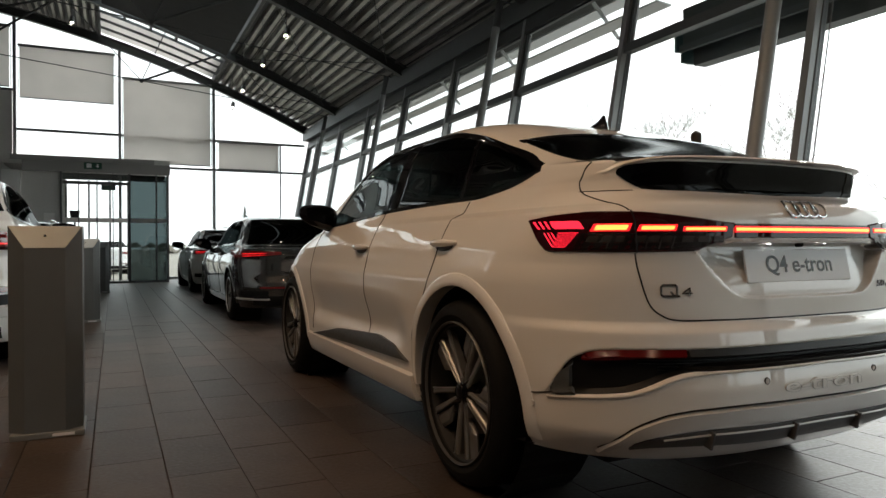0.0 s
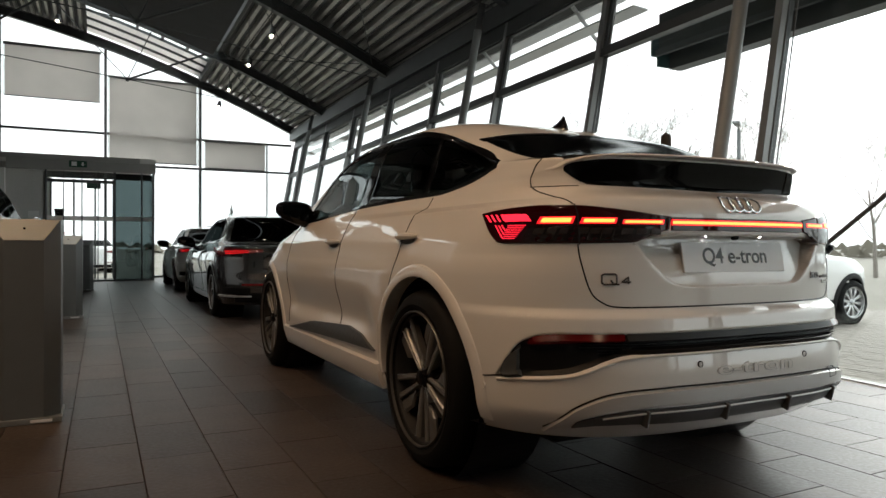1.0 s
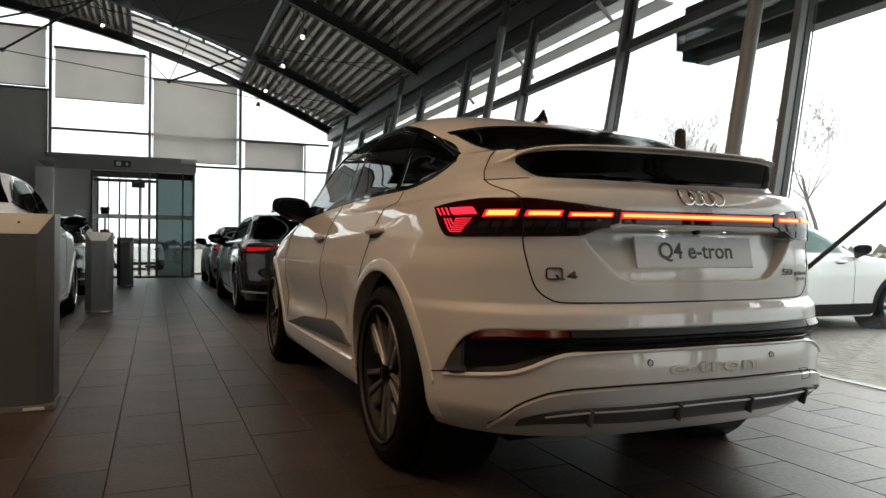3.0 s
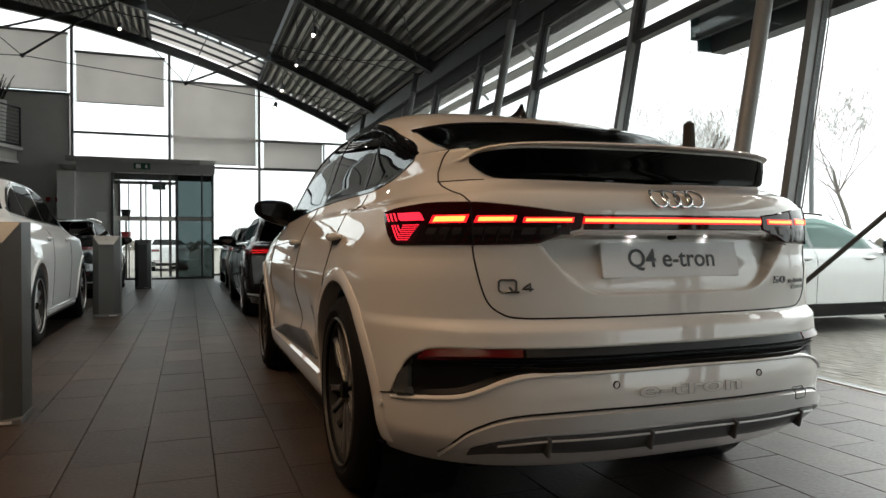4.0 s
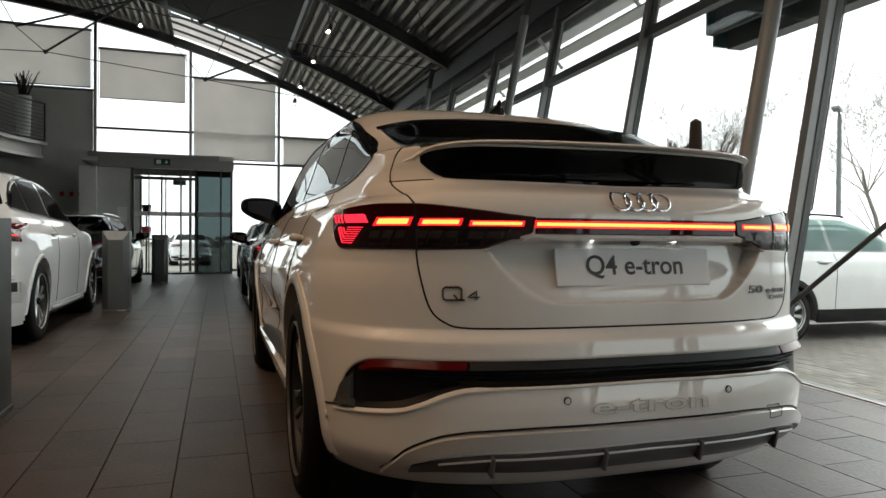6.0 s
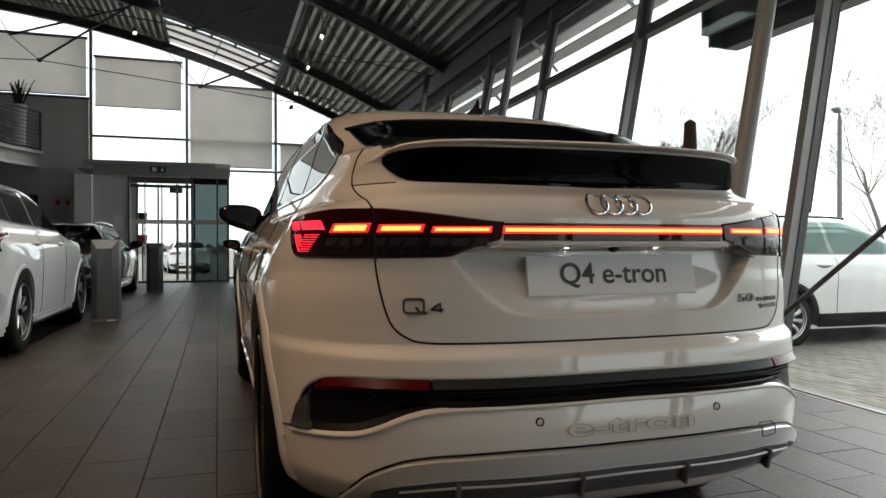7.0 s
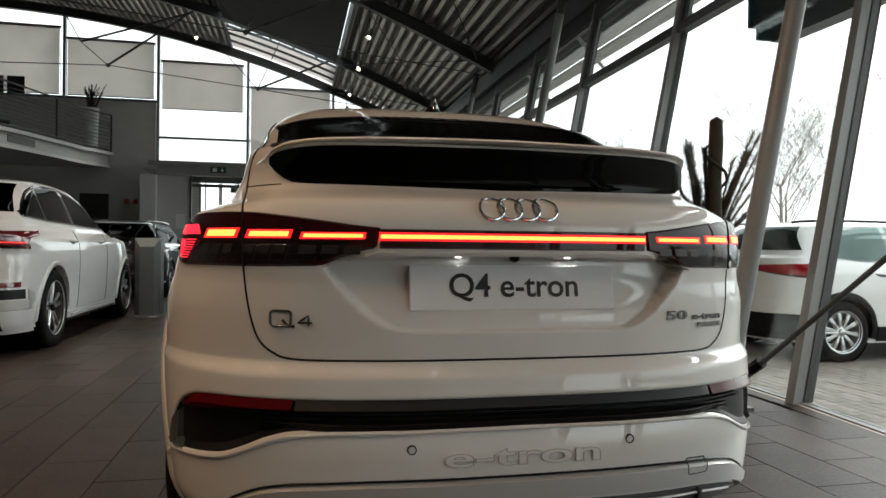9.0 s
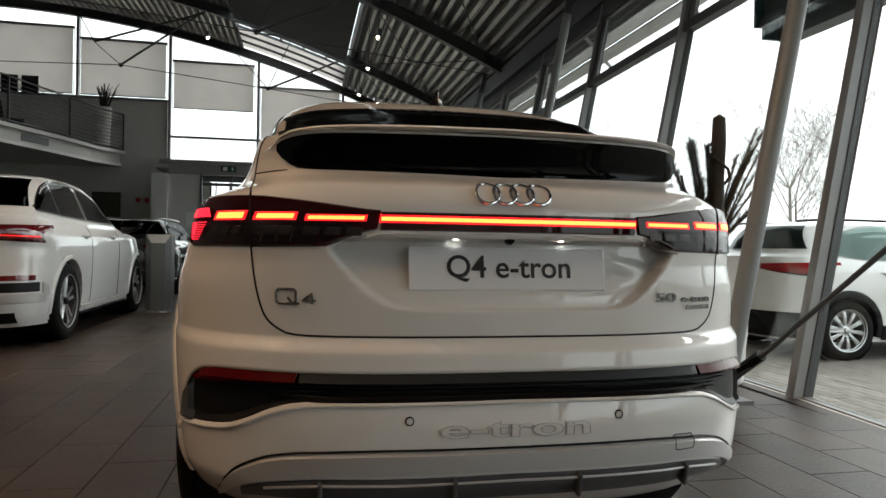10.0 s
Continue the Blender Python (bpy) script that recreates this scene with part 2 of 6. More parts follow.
def curve(pts):
    """A smooth curve through few points that never overshoots."""
    xs, ys = [float(p[0]) for p in pts], [float(p[1]) for p in pts]
    n = len(xs)
    d = [(ys[i + 1] - ys[i]) / (xs[i + 1] - xs[i]) for i in range(n - 1)]
    m = [d[0]] + [0 if d[i - 1] * d[i] <= 0 else 2 * d[i - 1] * d[i] / (d[i - 1] + d[i]) for i in range(1, n - 1)] + [d[-1]]

    def f(x):
        if x <= xs[0]:
            return ys[0]
        if x >= xs[-1]:
            return ys[-1]
        i = max(k for k in range(n - 1) if xs[k] <= x)
        h = xs[i + 1] - xs[i]
        t = (x - xs[i]) / h
        return ((1 + 2 * t) * (1 - t) ** 2 * ys[i] + t * (1 - t) ** 2 * h * m[i] + t * t * (3 - 2 * t) * ys[i + 1] + t * t * (t - 1) * h * m[i + 1])
    return f


def lines(pts):
    xs, ys = [p[0] for p in pts], [p[1] for p in pts]
    return lambda x: float(np.interp(x, xs, ys))


# ---- setting ----
LEAN = 0.188                 # the glass front leans outwards
GX = 2.97                    # its foot at the far end
BAYS = [2.28, 4.85, 7.35, 9.8, 12.25, 14.7, 17.15, 19.6]
OUT = -0.19                  # level of the yard


def roof(x):
    return -0.01807 * x * x - 0.35415 * x + 6.112


def gx(y):
    """Foot of the glass front, which bows gently inwards towards the near end."""
    return float(np.interp(y, [-9, 1.2, 2.28, 4.85, 7.35, 12.25, 20.75], [1.66, 2.62, 2.715, 2.785, 2.84, 2.90, GX]))


FOOT = [-9, 1.2, 2.28, 4.85, 7.35, 12.25, 20.75]
floor = thing("floor", prism([(-13, -9)] + [(gx(y) + 0.03, y) for y in FOOT] + [(GX + 0.03, 20.9), (-13, 20.9)], lambda a, b, d: (a, b, d), -0.3, -0.008), GROUT, label="dark grout bed under grey stone tiles", category="floor", kind="structure")
ground = thing("ground", box(-400, 400, -400, 400, OUT - 0.6, OUT - 0.012), GROUND, label="wide paved dealership yard in mist", category="ground", kind="structure")

# glass front
wall_east = empty("wall_east", label="outward leaning grey aluminium and glass front", category="glass wall", kind="structure")


def on_glass(y, z, off=0.0):
    return (gx(y) + LEAN * z + off, y, z)


def leaning_bar(y0, y1, z0, z1, o0, o1):
    v = [on_glass(y, z, o) for z in (z0, z1) for y, o in ((y0, o0), (y0, o1), (y1, o1), (y1, o0))]
    return v, [(0, 1, 2, 3), (7, 6, 5, 4), (4, 5, 1, 0), (5, 6, 2, 1), (6, 7, 3, 2), (7, 4, 0, 3)]


EDGES = [-7.5, -5.05, -2.6, -0.1] + BAYS + [20.75]
for y in EDGES:
    part("mullion", leaning_bar(y - 0.038, y + 0.038, -0.02, 4.45, -0.10, -0.025), ALU_LIGHT, wall_east, "light grey aluminium post")
    part("glazing_bead", leaning_bar(y - 0.045, y + 0.045, -0.02, 4.45, -0.025, 0.03), STEEL_DARK, wall_east, "dark glazing bead")
    part("pressure_cap", leaning_bar(y - 0.035, y + 0.035, -0.15, 4.45, 0.03, 0.05), STEEL_DARK, wall_east)
for a, b in zip(EDGES[:-1], EDGES[1:]):
    for z0, z1, o in ((-0.02, 0.012, -0.05), (3.22, 3.32, -0.085), (4.18, 4.45, -0.10)):
        part("transom", leaning_bar(a + 0.046, b - 0.046, z0, z1, o, 0.03), ALU_LIGHT if z0 < 0 else STEEL_DARK, wall_east)
    for z0, z1 in ((0.012, 3.22), (3.32, 4.18)):
        p = part("pane", leaning_bar(a + 0.046, b - 0.046, z0, z1, -0.005, 0.005), CLEAR, wall_east)
        p.visible_shadow = False
    # opening sash of the upper light with its bright bead
    for y0, y1 in ((a + 0.046, a + 0.105), (b - 0.105, b - 0.046)):
        part("sash_stile", leaning_bar(y0, y1, 3.32, 4.18, -0.06, -0.006), STEEL_DARK, wall_east)
    for z0, z1 in ((3.32, 3.345), (4.155, 4.18)):
        part("sash_rail", leaning_bar(a + 0.105, b - 0.105, z0, z1, -0.06, -0.006), STEEL_DARK, wall_east)
    for y0, y1 in ((a + 0.105, a + 0.120), (b - 0.120, b - 0.105)):
        part("sash_bead", leaning_bar(y0, y1, 3.345, 4.155, -0.03, -0.006), ALU_LIGHT, wall_east)
    part("blind_cord", tube([on_glass(b - 0.16, 1.2, -0.06), on_glass(b - 0.16, 3.22, -0.06)], 0.006, 6), STEEL_DARK, wall_east)

# leaning columns
FRAMES = [-2.45, 2.27, 7.3, 12.25, 17.15]
for y in FRAMES:
    x0 = float(np.interp(y, [-9, 2.27, 7.3, 12.25, 20], [1.5, 2.125, 2.22, 2.30, 2.40]))
    col = empty("steel_column", label="slanted round grey steel column", category="column", group="columns along the glass", kind="structure")
    part("shaft", tube([(x0 + 0.004, y, 0.02), (x0 + 0.193 * 4.2, y, 4.2)], 0.060, 20, True), COLUMN, col, smooth=True)
    part("foot_plate", box(x0 - 0.13, x0 + 0.13, y - 0.13, y + 0.13, 0, 0.02), COLUMN, col)
    part("head", tube([(x0 + 0.193 * 4.2, y, 4.2), (x0 + 0.193 * 4.6, y, 4.6)], 0.055, 14), STEEL_DARK, col, smooth=True)

# roof
XS = [3.75 - 0.25 * i for i in range(64)]


def rafter(y, h=0.26, w=0.16):
    items = []
    for dz0, dz1, ww in ((0.0, 0.025, w), (0.025, h - 0.025, 0.03), (h - 0.025, h, w)):
        vs, fs = [], []
        for x in XS:
            z = roof(x)
            vs += [(x, y - ww / 2, z + dz0), (x, y + ww / 2, z + dz0), (x, y + ww / 2, z + dz1), (x, y - ww / 2, z + dz1)]
        for i in range(len(XS) - 1):
            for k in range(4):
                k2 = (k + 1) % 4
                fs.append((4 * i + k, 4 * i + k2, 4 * i + 4 + k2, 4 * i + 4 + k))
        fs += [(3, 2, 1, 0), tuple(len(vs) - 4 + k for k in range(4))]
        items.append((vs, fs))
    return join(*items)


for y in FRAMES + [20.66]:
    thing("roof_beam", rafter(y), STEEL_DARK, label="curved dark grey steel roof beam", category="beam", group="roof beams", kind="structure")

SKY0, SKY1 = -2.45, 0.72


def deck(x0, x1, y0, y1, pitch=0.2, deep=0.09):
    """Trapezoidal sheet with ribs along the hall."""
    xs, z = [], []
    x = x0
    while x < x1 - 0.01:
        for f, d in ((0.0, 0), (0.34, 0), (0.44, 1), (0.9, 1)):
            xx = x + f * pitch
            if xx <= x1:
                xs.append(xx)
                z.append(roof(xx) + 0.27 + d * deep)
        x += pitch
    vs, fs = [], []
    for xx, zz in zip(xs, z):
        vs += [(xx, y0, zz), (xx, y1, zz)]
    for i in range(len(xs) - 1):
        fs.append((2 * i, 2 * i + 1, 2 * i + 3, 2 * i + 2))
    return vs, fs


def roof_skin(x0, x1, y0, y1, d0, d1):
    vs, fs = [], []
    n = 14
    for i in range(n + 1):
        x = x0 + (x1 - x0) * i / n
        vs += [(x, y0, roof(x) + d0), (x, y1, roof(x) + d0), (x, y1, roof(x) + d1), (x, y0, roof(x) + d1)]
    for i in range(n):
        for k in range(4):
            k2 = (k + 1) % 4
            fs.append((4 * i + k2, 4 * i + k, 4 * i + 4 + k, 4 * i + 4 + k2))
    fs += [(0, 1, 2, 3), (4 * n + 3, 4 * n + 2, 4 * n + 1, 4 * n)]
    return vs, fs


thing("ceiling", join(deck(SKY1, 3.9, -9, 20.9), deck(-13, SKY0, -9, 20.9)), DECK, label="ribbed galvanised sheet metal ceiling", category="ceiling", kind="structure")
thing("roof_cover", join(roof_skin(SKY1, 4.6, -9, 21.2, 0.36, 0.5), roof_skin(-13, SKY0, -9, 21.2, 0.36, 0.5)), DECK_DARK, label="dark roof covering over the metal deck", category="roof", kind="structure")


# ---- cars ----
def ease(a, b, x):
    t = min(1.0, max(0.0, (x - a) / (b - a)))
    return t * t * (3 - 2 * t)


class Shape:
    """A car body as stacked plan outlines: half width, tail and nose as smooth functions of height."""

    def __init__(self, width, tail, nose, top, low, rear_n=3.0, rear_d=((0.9, 0.8), (1.2, 0.45)), front_n=2.5, front_d=((0.9, 1.1), (1.2, 0.55))):
        self.w, self.r, self.f = curve(width), curve(tail), curve(nose)
        self.top, self.low, self.n, self.m = top, low, rear_n, front_n
        self.rd, self.fd = lines(rear_d), lines(front_d)
        self.dent = None
        self.flank = None

    def depth(self, z):
        a, b = self.rd(z), self.fd(z)
        room = max(0.02, self.f(z) - self.r(z))
        k = min(1.0, room * 0.98 / (a + b))
        return a * k, b * k

    def X(self, y, z):
        a, b = self.depth(z)
        w = self.w(z)
        u = (self.r(z) + a - y) / a
        v = (y - (self.f(z) - b)) / b
        if u > 0:
            w *= max(0.0, 1 - min(1, u) ** self.n) ** (1 / self.n)
        if v > 0:
            w *= max(0.0, 1 - min(1, v) ** self.m) ** (1 / self.m)
        return w - (self.flank(y, z) if self.flank else 0)

    def Y(self, x, z):
        a, b = self.depth(z)
        w = max(1e-4, self.w(z))
        x0 = abs(x)
        for _ in range(5):
            y = self.r(z) + a * (1 - max(0.0, 1 - min(1.0, x0 / w) ** self.n) ** (1 / self.n))
            if not self.flank:
                break
            x0 = abs(x) + self.flank(y, z) * ease(0.68, 0.95, x0 / w)
        return y + (self.dent(x, z) if self.dent else 0)

    def side(self, y, z):
        return Vector((-self.X(y, z), y, z))

    def rear(self, x, z):
        return Vector((x, self.Y(x, z), z))

    def wrap(self, q, z):
        """Round the rear left corner: q runs from the tail's middle (0) to the flank (1)."""
        a, b = self.depth(z)
        t = q * math.pi / 2
        return Vector((-self.w(z) * math.sin(t) ** (2 / self.n), self.r(z) + a * (1 - math.cos(t) ** (2 / self.n)), z))

    def front(self, x, z):
        a, b = self.depth(z)
        w = max(1e-4, self.w(z))
        return Vector((x, self.f(z) - b * (1 - max(0.0, 1 - min(1.0, abs(x) / w) ** self.m) ** (1 / self.m)), z))

    def shell(self, levels, wheels, arch, hub, na=56, nb=60, nc=24, holes=(), flat=None):
        """The whole skin, with the wheel openings and the window holes cut out."""
        def ring(z):
            a, b = self.depth(z)
            w, r, f = self.w(z), self.r(z), self.f(z)
            pts = []
            for i in range(na + 1):
                t = (i / na) * math.pi / 2
                x, y = w * math.sin(t) ** (2 / self.n), r + a * (1 - math.cos(t) ** (2 / self.n))
                if self.flank:
                    x -= self.flank(y, z) * ease(0.68, 0.95, x / max(w, 1e-4))
                pts.append([-x, y + (self.dent(x, z) if self.dent else 0), z])
            for i in range(1, nb):
                y = r + a + (f - b - r - a) * i / nb
                pts.append([-w + (self.flank(y, z) if self.flank else 0), y, z])
            for i in range(nc + 1):
                t = (i / nc) * math.pi / 2
                x, y = w * math.cos(t) ** (2 / self.m), f - b * (1 - math.sin(t) ** (2 / self.m))
                if self.flank:
                    x -= self.flank(y, z) * ease(0.68, 0.95, x / max(w, 1e-4))
                pts.append([-x, y, z])
            return pts
        rows = [ring(z) for z in levels]
        n = len(rows[0])
        vs = [p for row in rows for p in row]
        for p in vs:
            for wy in wheels:
                d = math.hypot(p[1] - wy, p[2] - hub)
                ar = arch(wy, math.atan2(p[2] - hub, p[1] - wy))
                if abs(d - ar) < 0.024 and abs(p[0]) > 0.5 and p[2] > self.low + 0.02:
                    p[1], p[2] = wy + (p[1] - wy) * ar / d, hub + (p[2] - hub) * ar / d
        fs = []
        for j in range(len(levels) - 1):
            for i in range(n - 1):
                q = (j * n + i, (j + 1) * n + i, (j + 1) * n + i + 1, j * n + i + 1)
                cx, cy, cz = (sum(vs[k][c] for k in q) / 4 for c in range(3))
                if abs(cx) > 0.5 and any(math.hypot(cy - wy, cz - hub) < arch(wy, math.atan2(cz - hub, cy - wy)) - 0.004 for wy in wheels):
                    continue
                if any(h(cx, cy, cz) for h in holes):
                    continue
                fs.append(q)
        half = ([tuple(p) for p in vs], fs)
        lid = []
        base = [tuple(p) for p in rows[0]]
        m = len(base)
        lv = base + [(-p[0], p[1], p[2]) for p in base]
        lid = (lv, [(i, i + 1, m + i + 1, m + i) for i in range(m - 1)])
        return half, lid

    def panel(self, where, s0, s1, lo, hi, h=0.003, ns=24, nt=8, rim=0.006, back=0.006, flip=False):
        """A thin piece that follows the skin between two curves over s0..s1, proud by h, with eased edges."""
        at = getattr_of(self, where)
        ss = [s0, s0 + rim * (1 if s1 > s0 else -1)] + [s0 + (s1 - s0) * (i + 1) / (ns + 1) for i in range(ns)] + [s1 - rim * (1 if s1 > s0 else -1), s1]
        ss = sorted(ss, reverse=s1 < s0)
        vs, fs = [], []
        rows = nt + 4
        for k, s in enumerate(ss):
            a, b = lo(s), hi(s)
            g = max(1e-4, b - a)
            e = min(rim / g, 0.3)
            ts = [0, e] + [e + (1 - 2 * e) * (i + 1) / (nt + 1) for i in range(nt)] + [1 - e, 1]
            for q, t in enumerate(ts):
                z = a + g * t
                p = at(s, z)
                ds = 0.004
                u = at(s + ds, z) - at(s - ds, z)
                v = at(s, z + ds) - at(s, z - ds)
                nrm = u.cross(v)
                if nrm.length < 1e-12:
                    nrm = Vector((-1, 0, 0))
                nrm.normalize()
                if where == "side" and nrm.x > 0 or where == "wrap" and nrm.y > 0 and nrm.x > -0.3 or where == "wrap" and nrm.x > 0.2 or where == "rear" and nrm.y > 0 or where == "front" and nrm.y < 0:
                    nrm = -nrm
                edge = k in (0, len(ss) - 1) or q in (0, rows - 1)
                vs.append(tuple(p + nrm * (-back if edge else h)))
        for k in range(len(ss) - 1):
            for q in range(rows - 1):
                f = (k * rows + q, (k + 1) * rows + q, (k + 1) * rows + q + 1, k * rows + q + 1)
                fs.append(f)
        return vs, fs


def getattr_of(shape, where):
    return {"side": shape.side, "rear": shape.rear, "front": shape.front, "wrap": shape.wrap}[where]


def facing(g, d):
    """Turns the faces so that they look along d on the whole."""
    t = Vector((0, 0, 0))
    for f in g[1]:
        a, b, c = (Vector(g[0][f[k]]) for k in (0, 1, 2))
        t += (b - a).cross(c - a)
    return g if t.dot(Vector(d)) > 0 else (g[0], [tuple(reversed(f)) for f in g[1]])


def arc_strip(shape, wy, hub, r0, r1, a0, a1, lift, n=44, grow=None):
    """Body-coloured lip round a wheel opening."""
    vs, fs = [], []
    for i in range(n + 1):
        w = radians(a0 + (a1 - a0) * i / n)
        g = grow(w) if grow else 0.0
        q0, q1 = r0 + g, r1 + g
        prof = [(q0 + 0.004, -0.06), (q0, lift * 0.8), (q0 + 0.006, lift), (q0 + (q1 - q0) * 0.7, lift * 0.85), (q1 - 0.004, lift * 0.35), (q1, -0.006)]
        for r, h in prof:
            y, z = wy + r * math.cos(w), hub + r * math.sin(w)
            vs.append((-(shape.X(y, max(z, shape.low)) + h), y, z))
    m = len(prof)
    for i in range(n):
        for k in range(m - 1):
            fs.append((i * m + k, i * m + k + 1, (i + 1) * m + k + 1, (i + 1) * m + k))
    return facing((vs, fs), (-1, 0, 0))


BARREL = mat("black_wheel_barrel", (0.018, 0.018, 0.018), 0.5, 0.3, vary=0.1)
SPOKE_GREY = mat("satin_grey_alloy", (0.15, 0.147, 0.144), 0.35, 0.5, vary=0.05)
SPOKE_DARK = mat("dark_alloy", (0.10, 0.098, 0.095), 0.35, 0.5, vary=0.05)


def wheel(parent, radius, rim_r, width, style, rim_mat, spoke_mat):
    """A wheel about its own x axis whose outer face looks to -x."""
    h = width / 2
    tyre = lathe([(rim_r - 0.012, -h + 0.02), (rim_r + 0.004, -h + 0.005), (rim_r + 0.03, -h - 0.006), (radius - 0.035, -h), (radius - 0.012, -h + 0.02), (radius, -h + 0.055), (radius, h - 0.055), (radius - 0.012, h - 0.02), (radius - 0.035, h), (rim_r, h)], 56, "x")
    part("tyre", tyre, RUBBER, parent, smooth=True)
    rim = lathe([(rim_r - 0.004, -h + 0.004), (rim_r + 0.006, -h), (rim_r + 0.006, -h + 0.012), (rim_r - 0.016, -h + 0.02), (rim_r - 0.03, -h + 0.08), (rim_r - 0.05, h - 0.05), (rim_r - 0.06, h - 0.05), (0.05, h - 0.06)], 56, "x")
    part("rim", rim, rim_mat if style == "multi" else BARREL if style == "blade" else SPOKE_DARK, parent, smooth=True)
    if style != "multi":
        part("rim_lip", lathe([(rim_r - 0.005, -h + 0.006), (rim_r - 0.004, -h - 0.004), (rim_r, -h - 0.006), (rim_r + 0.003, -h - 0.003), (rim_r + 0.004, -h + 0.002)], 56, "x"), SPOKE_DARK if style == "blade" else RIM_SILVER, parent, "machined rim lip", smooth=True)
    part("brake_disc", lathe([(0.06, -0.02), (rim_r * 0.62, -0.02), (rim_r * 0.62, 0.005), (0.06, 0.005)], 32, "x"), SPOKE_DARK, parent, smooth=True)
    face = -h + 0.025
    part("hub_cap", lathe([(0.0, face - 0.012), (0.026, face - 0.012), (0.032, face - 0.008), (0.034, face + 0.01), (0.075, face + 0.022), (0.085, face + 0.05)], 28, "x"), rim_mat if style == "multi" else BLACK_GLOSS, parent, smooth=True)

    def blade(prof, w):
        """(radius, half width, depth) outline of one spoke at angle w."""
        vs, fs = [], []
        ca, sa = math.cos(w), math.sin(w)
        for r, off, hw, d, th in prof:
            for t, dd in ((off - hw, 0.008), (off - hw * 0.55, 0), (off + hw * 0.55, 0), (off + hw, 0.008), (off + hw * 0.8, th), (off - hw * 0.8, th)):
                y, z = r * ca - t * sa, r * sa + t * ca
                vs.append((face + d + dd, y, z))
        m = 6
        for i in range(len(prof) - 1):
            for k in range(m):
                k2 = (k + 1) % m
                fs.append((i * m + k, i * m + k2, (i + 1) * m + k2, (i + 1) * m + k))
        fs += [tuple(range(m))[::-1], tuple((len(prof) - 1) * m + k for k in range(m))]
        return vs, fs
    R = rim_r - 0.006
    for i in range(10 if style == "multi" else 5):
        w = 2 * math.pi * (i + (0.75 if style == "blade" else 0.25)) / (10 if style == "multi" else 5)
        if style == "multi":
            part("spoke", blade([(0.05, 0, 0.018, 0.01, 0.03), (R * 0.6, 0, 0.020, 0.0, 0.03), (R, 0, 0.03, 0.006, 0.03)], w), spoke_mat, parent)
        elif style == "blade":
            a = blade([(0.03, 0.012, 0.011, 0.012, 0.035), (R * 0.45, 0.024, 0.0125, 0.004, 0.04), (R, 0.040, 0.014, 0.0, 0.03)], w)
            b = blade([(0.03, -0.012, 0.011, 0.012, 0.035), (R * 0.5, -0.026, 0.0125, 0.006, 0.035), (R, -0.044, 0.014, 0.0, 0.03)], w)
            c = blade([(R * 0.42, -0.042, 0.006, 0.016, 0.02), (R * 0.55, -0.078, 0.030, 0.008, 0.02), (R * 0.97, -0.094, 0.034, 0.006, 0.02)], w)
            part("spoke", join(a, b), spoke_mat, parent)
            part("spoke_insert", c, SPOKE_GREY, parent, "grey spoke insert")
            for off0, off1 in ((0.020, 0.054), (-0.020, -0.058)):
                part("spoke_edge", blade([(0.05, off0 + 0.003, 0.0016, 0.006, 0.012), (R * 0.97, off1, 0.0018, -0.003, 0.01)], w), RIM_SILVER, parent, "bright machined edge")
        else:
            a = blade([(0.03, 0.018, 0.02, 0.01, 0.035), (R * 0.55, 0.03, 0.020, 0.002, 0.035), (R, 0.05, 0.024, 0.004, 0.03)], w)
            b = blade([(0.03, -0.018, 0.02, 0.01, 0.035), (R * 0.55, -0.03, 0.020, 0.002, 0.035), (R, -0.05, 0.024, 0.004, 0.03)], w)
            part("spoke", join(a, b), spoke_mat, parent)


def wheels_of(car, track, ys, radius, rim_r, width, style, rim_mat, spoke_mat):
    for y in ys:
        for sgn in (-1, 1):
            w = empty("wheel")
            w.parent = car
            w.matrix_local = pose(sgn * (track - width / 2), y, radius, 0, 0, 0 if sgn < 0 else 180)
            wheel(w, radius, rim_r, width, style, rim_mat, spoke_mat)
            part("wheel_house", lathe([(radius + 0.05, -0.02 if sgn < 0 else -0.28), (radius + 0.05, 0.28 if sgn < 0 else 0.02)], 36, "x"), BLACK, car).matrix_local = pose(sgn * (track - 0.09), y, radius)


def both(car, name, g, material, label="", smooth=True):
    """A piece on the left flank and its mirror image."""
    g = facing(g, (-1, 0, 0))
    part(name, g, material, car, label, smooth)
    part(name, mirrored(g), material, car, label, smooth)


def skin(car, shape, levels, ys, hub, arch, paint, holes=(), **kw):
    half, lid = shape.shell(levels, ys, arch, hub, holes=holes, **kw)
    half = facing(half, (-1, 0, 0))
    part("body", join(half, mirrored(half)), paint, car, smooth="all")
    part("underbody", facing(lid, (0, 0, -1)), BLACK, car)


def z_levels(*spans):
    out = []
    for a, b, n in spans:
        out += [a + (b - a) * i / n for i in range(n)]
    return out + [spans[-1][1]]


MIRROR_DARK = mat("wing_mirror_glass", (0.07, 0.07, 0.075), 0.03, 1.0, vary=0)


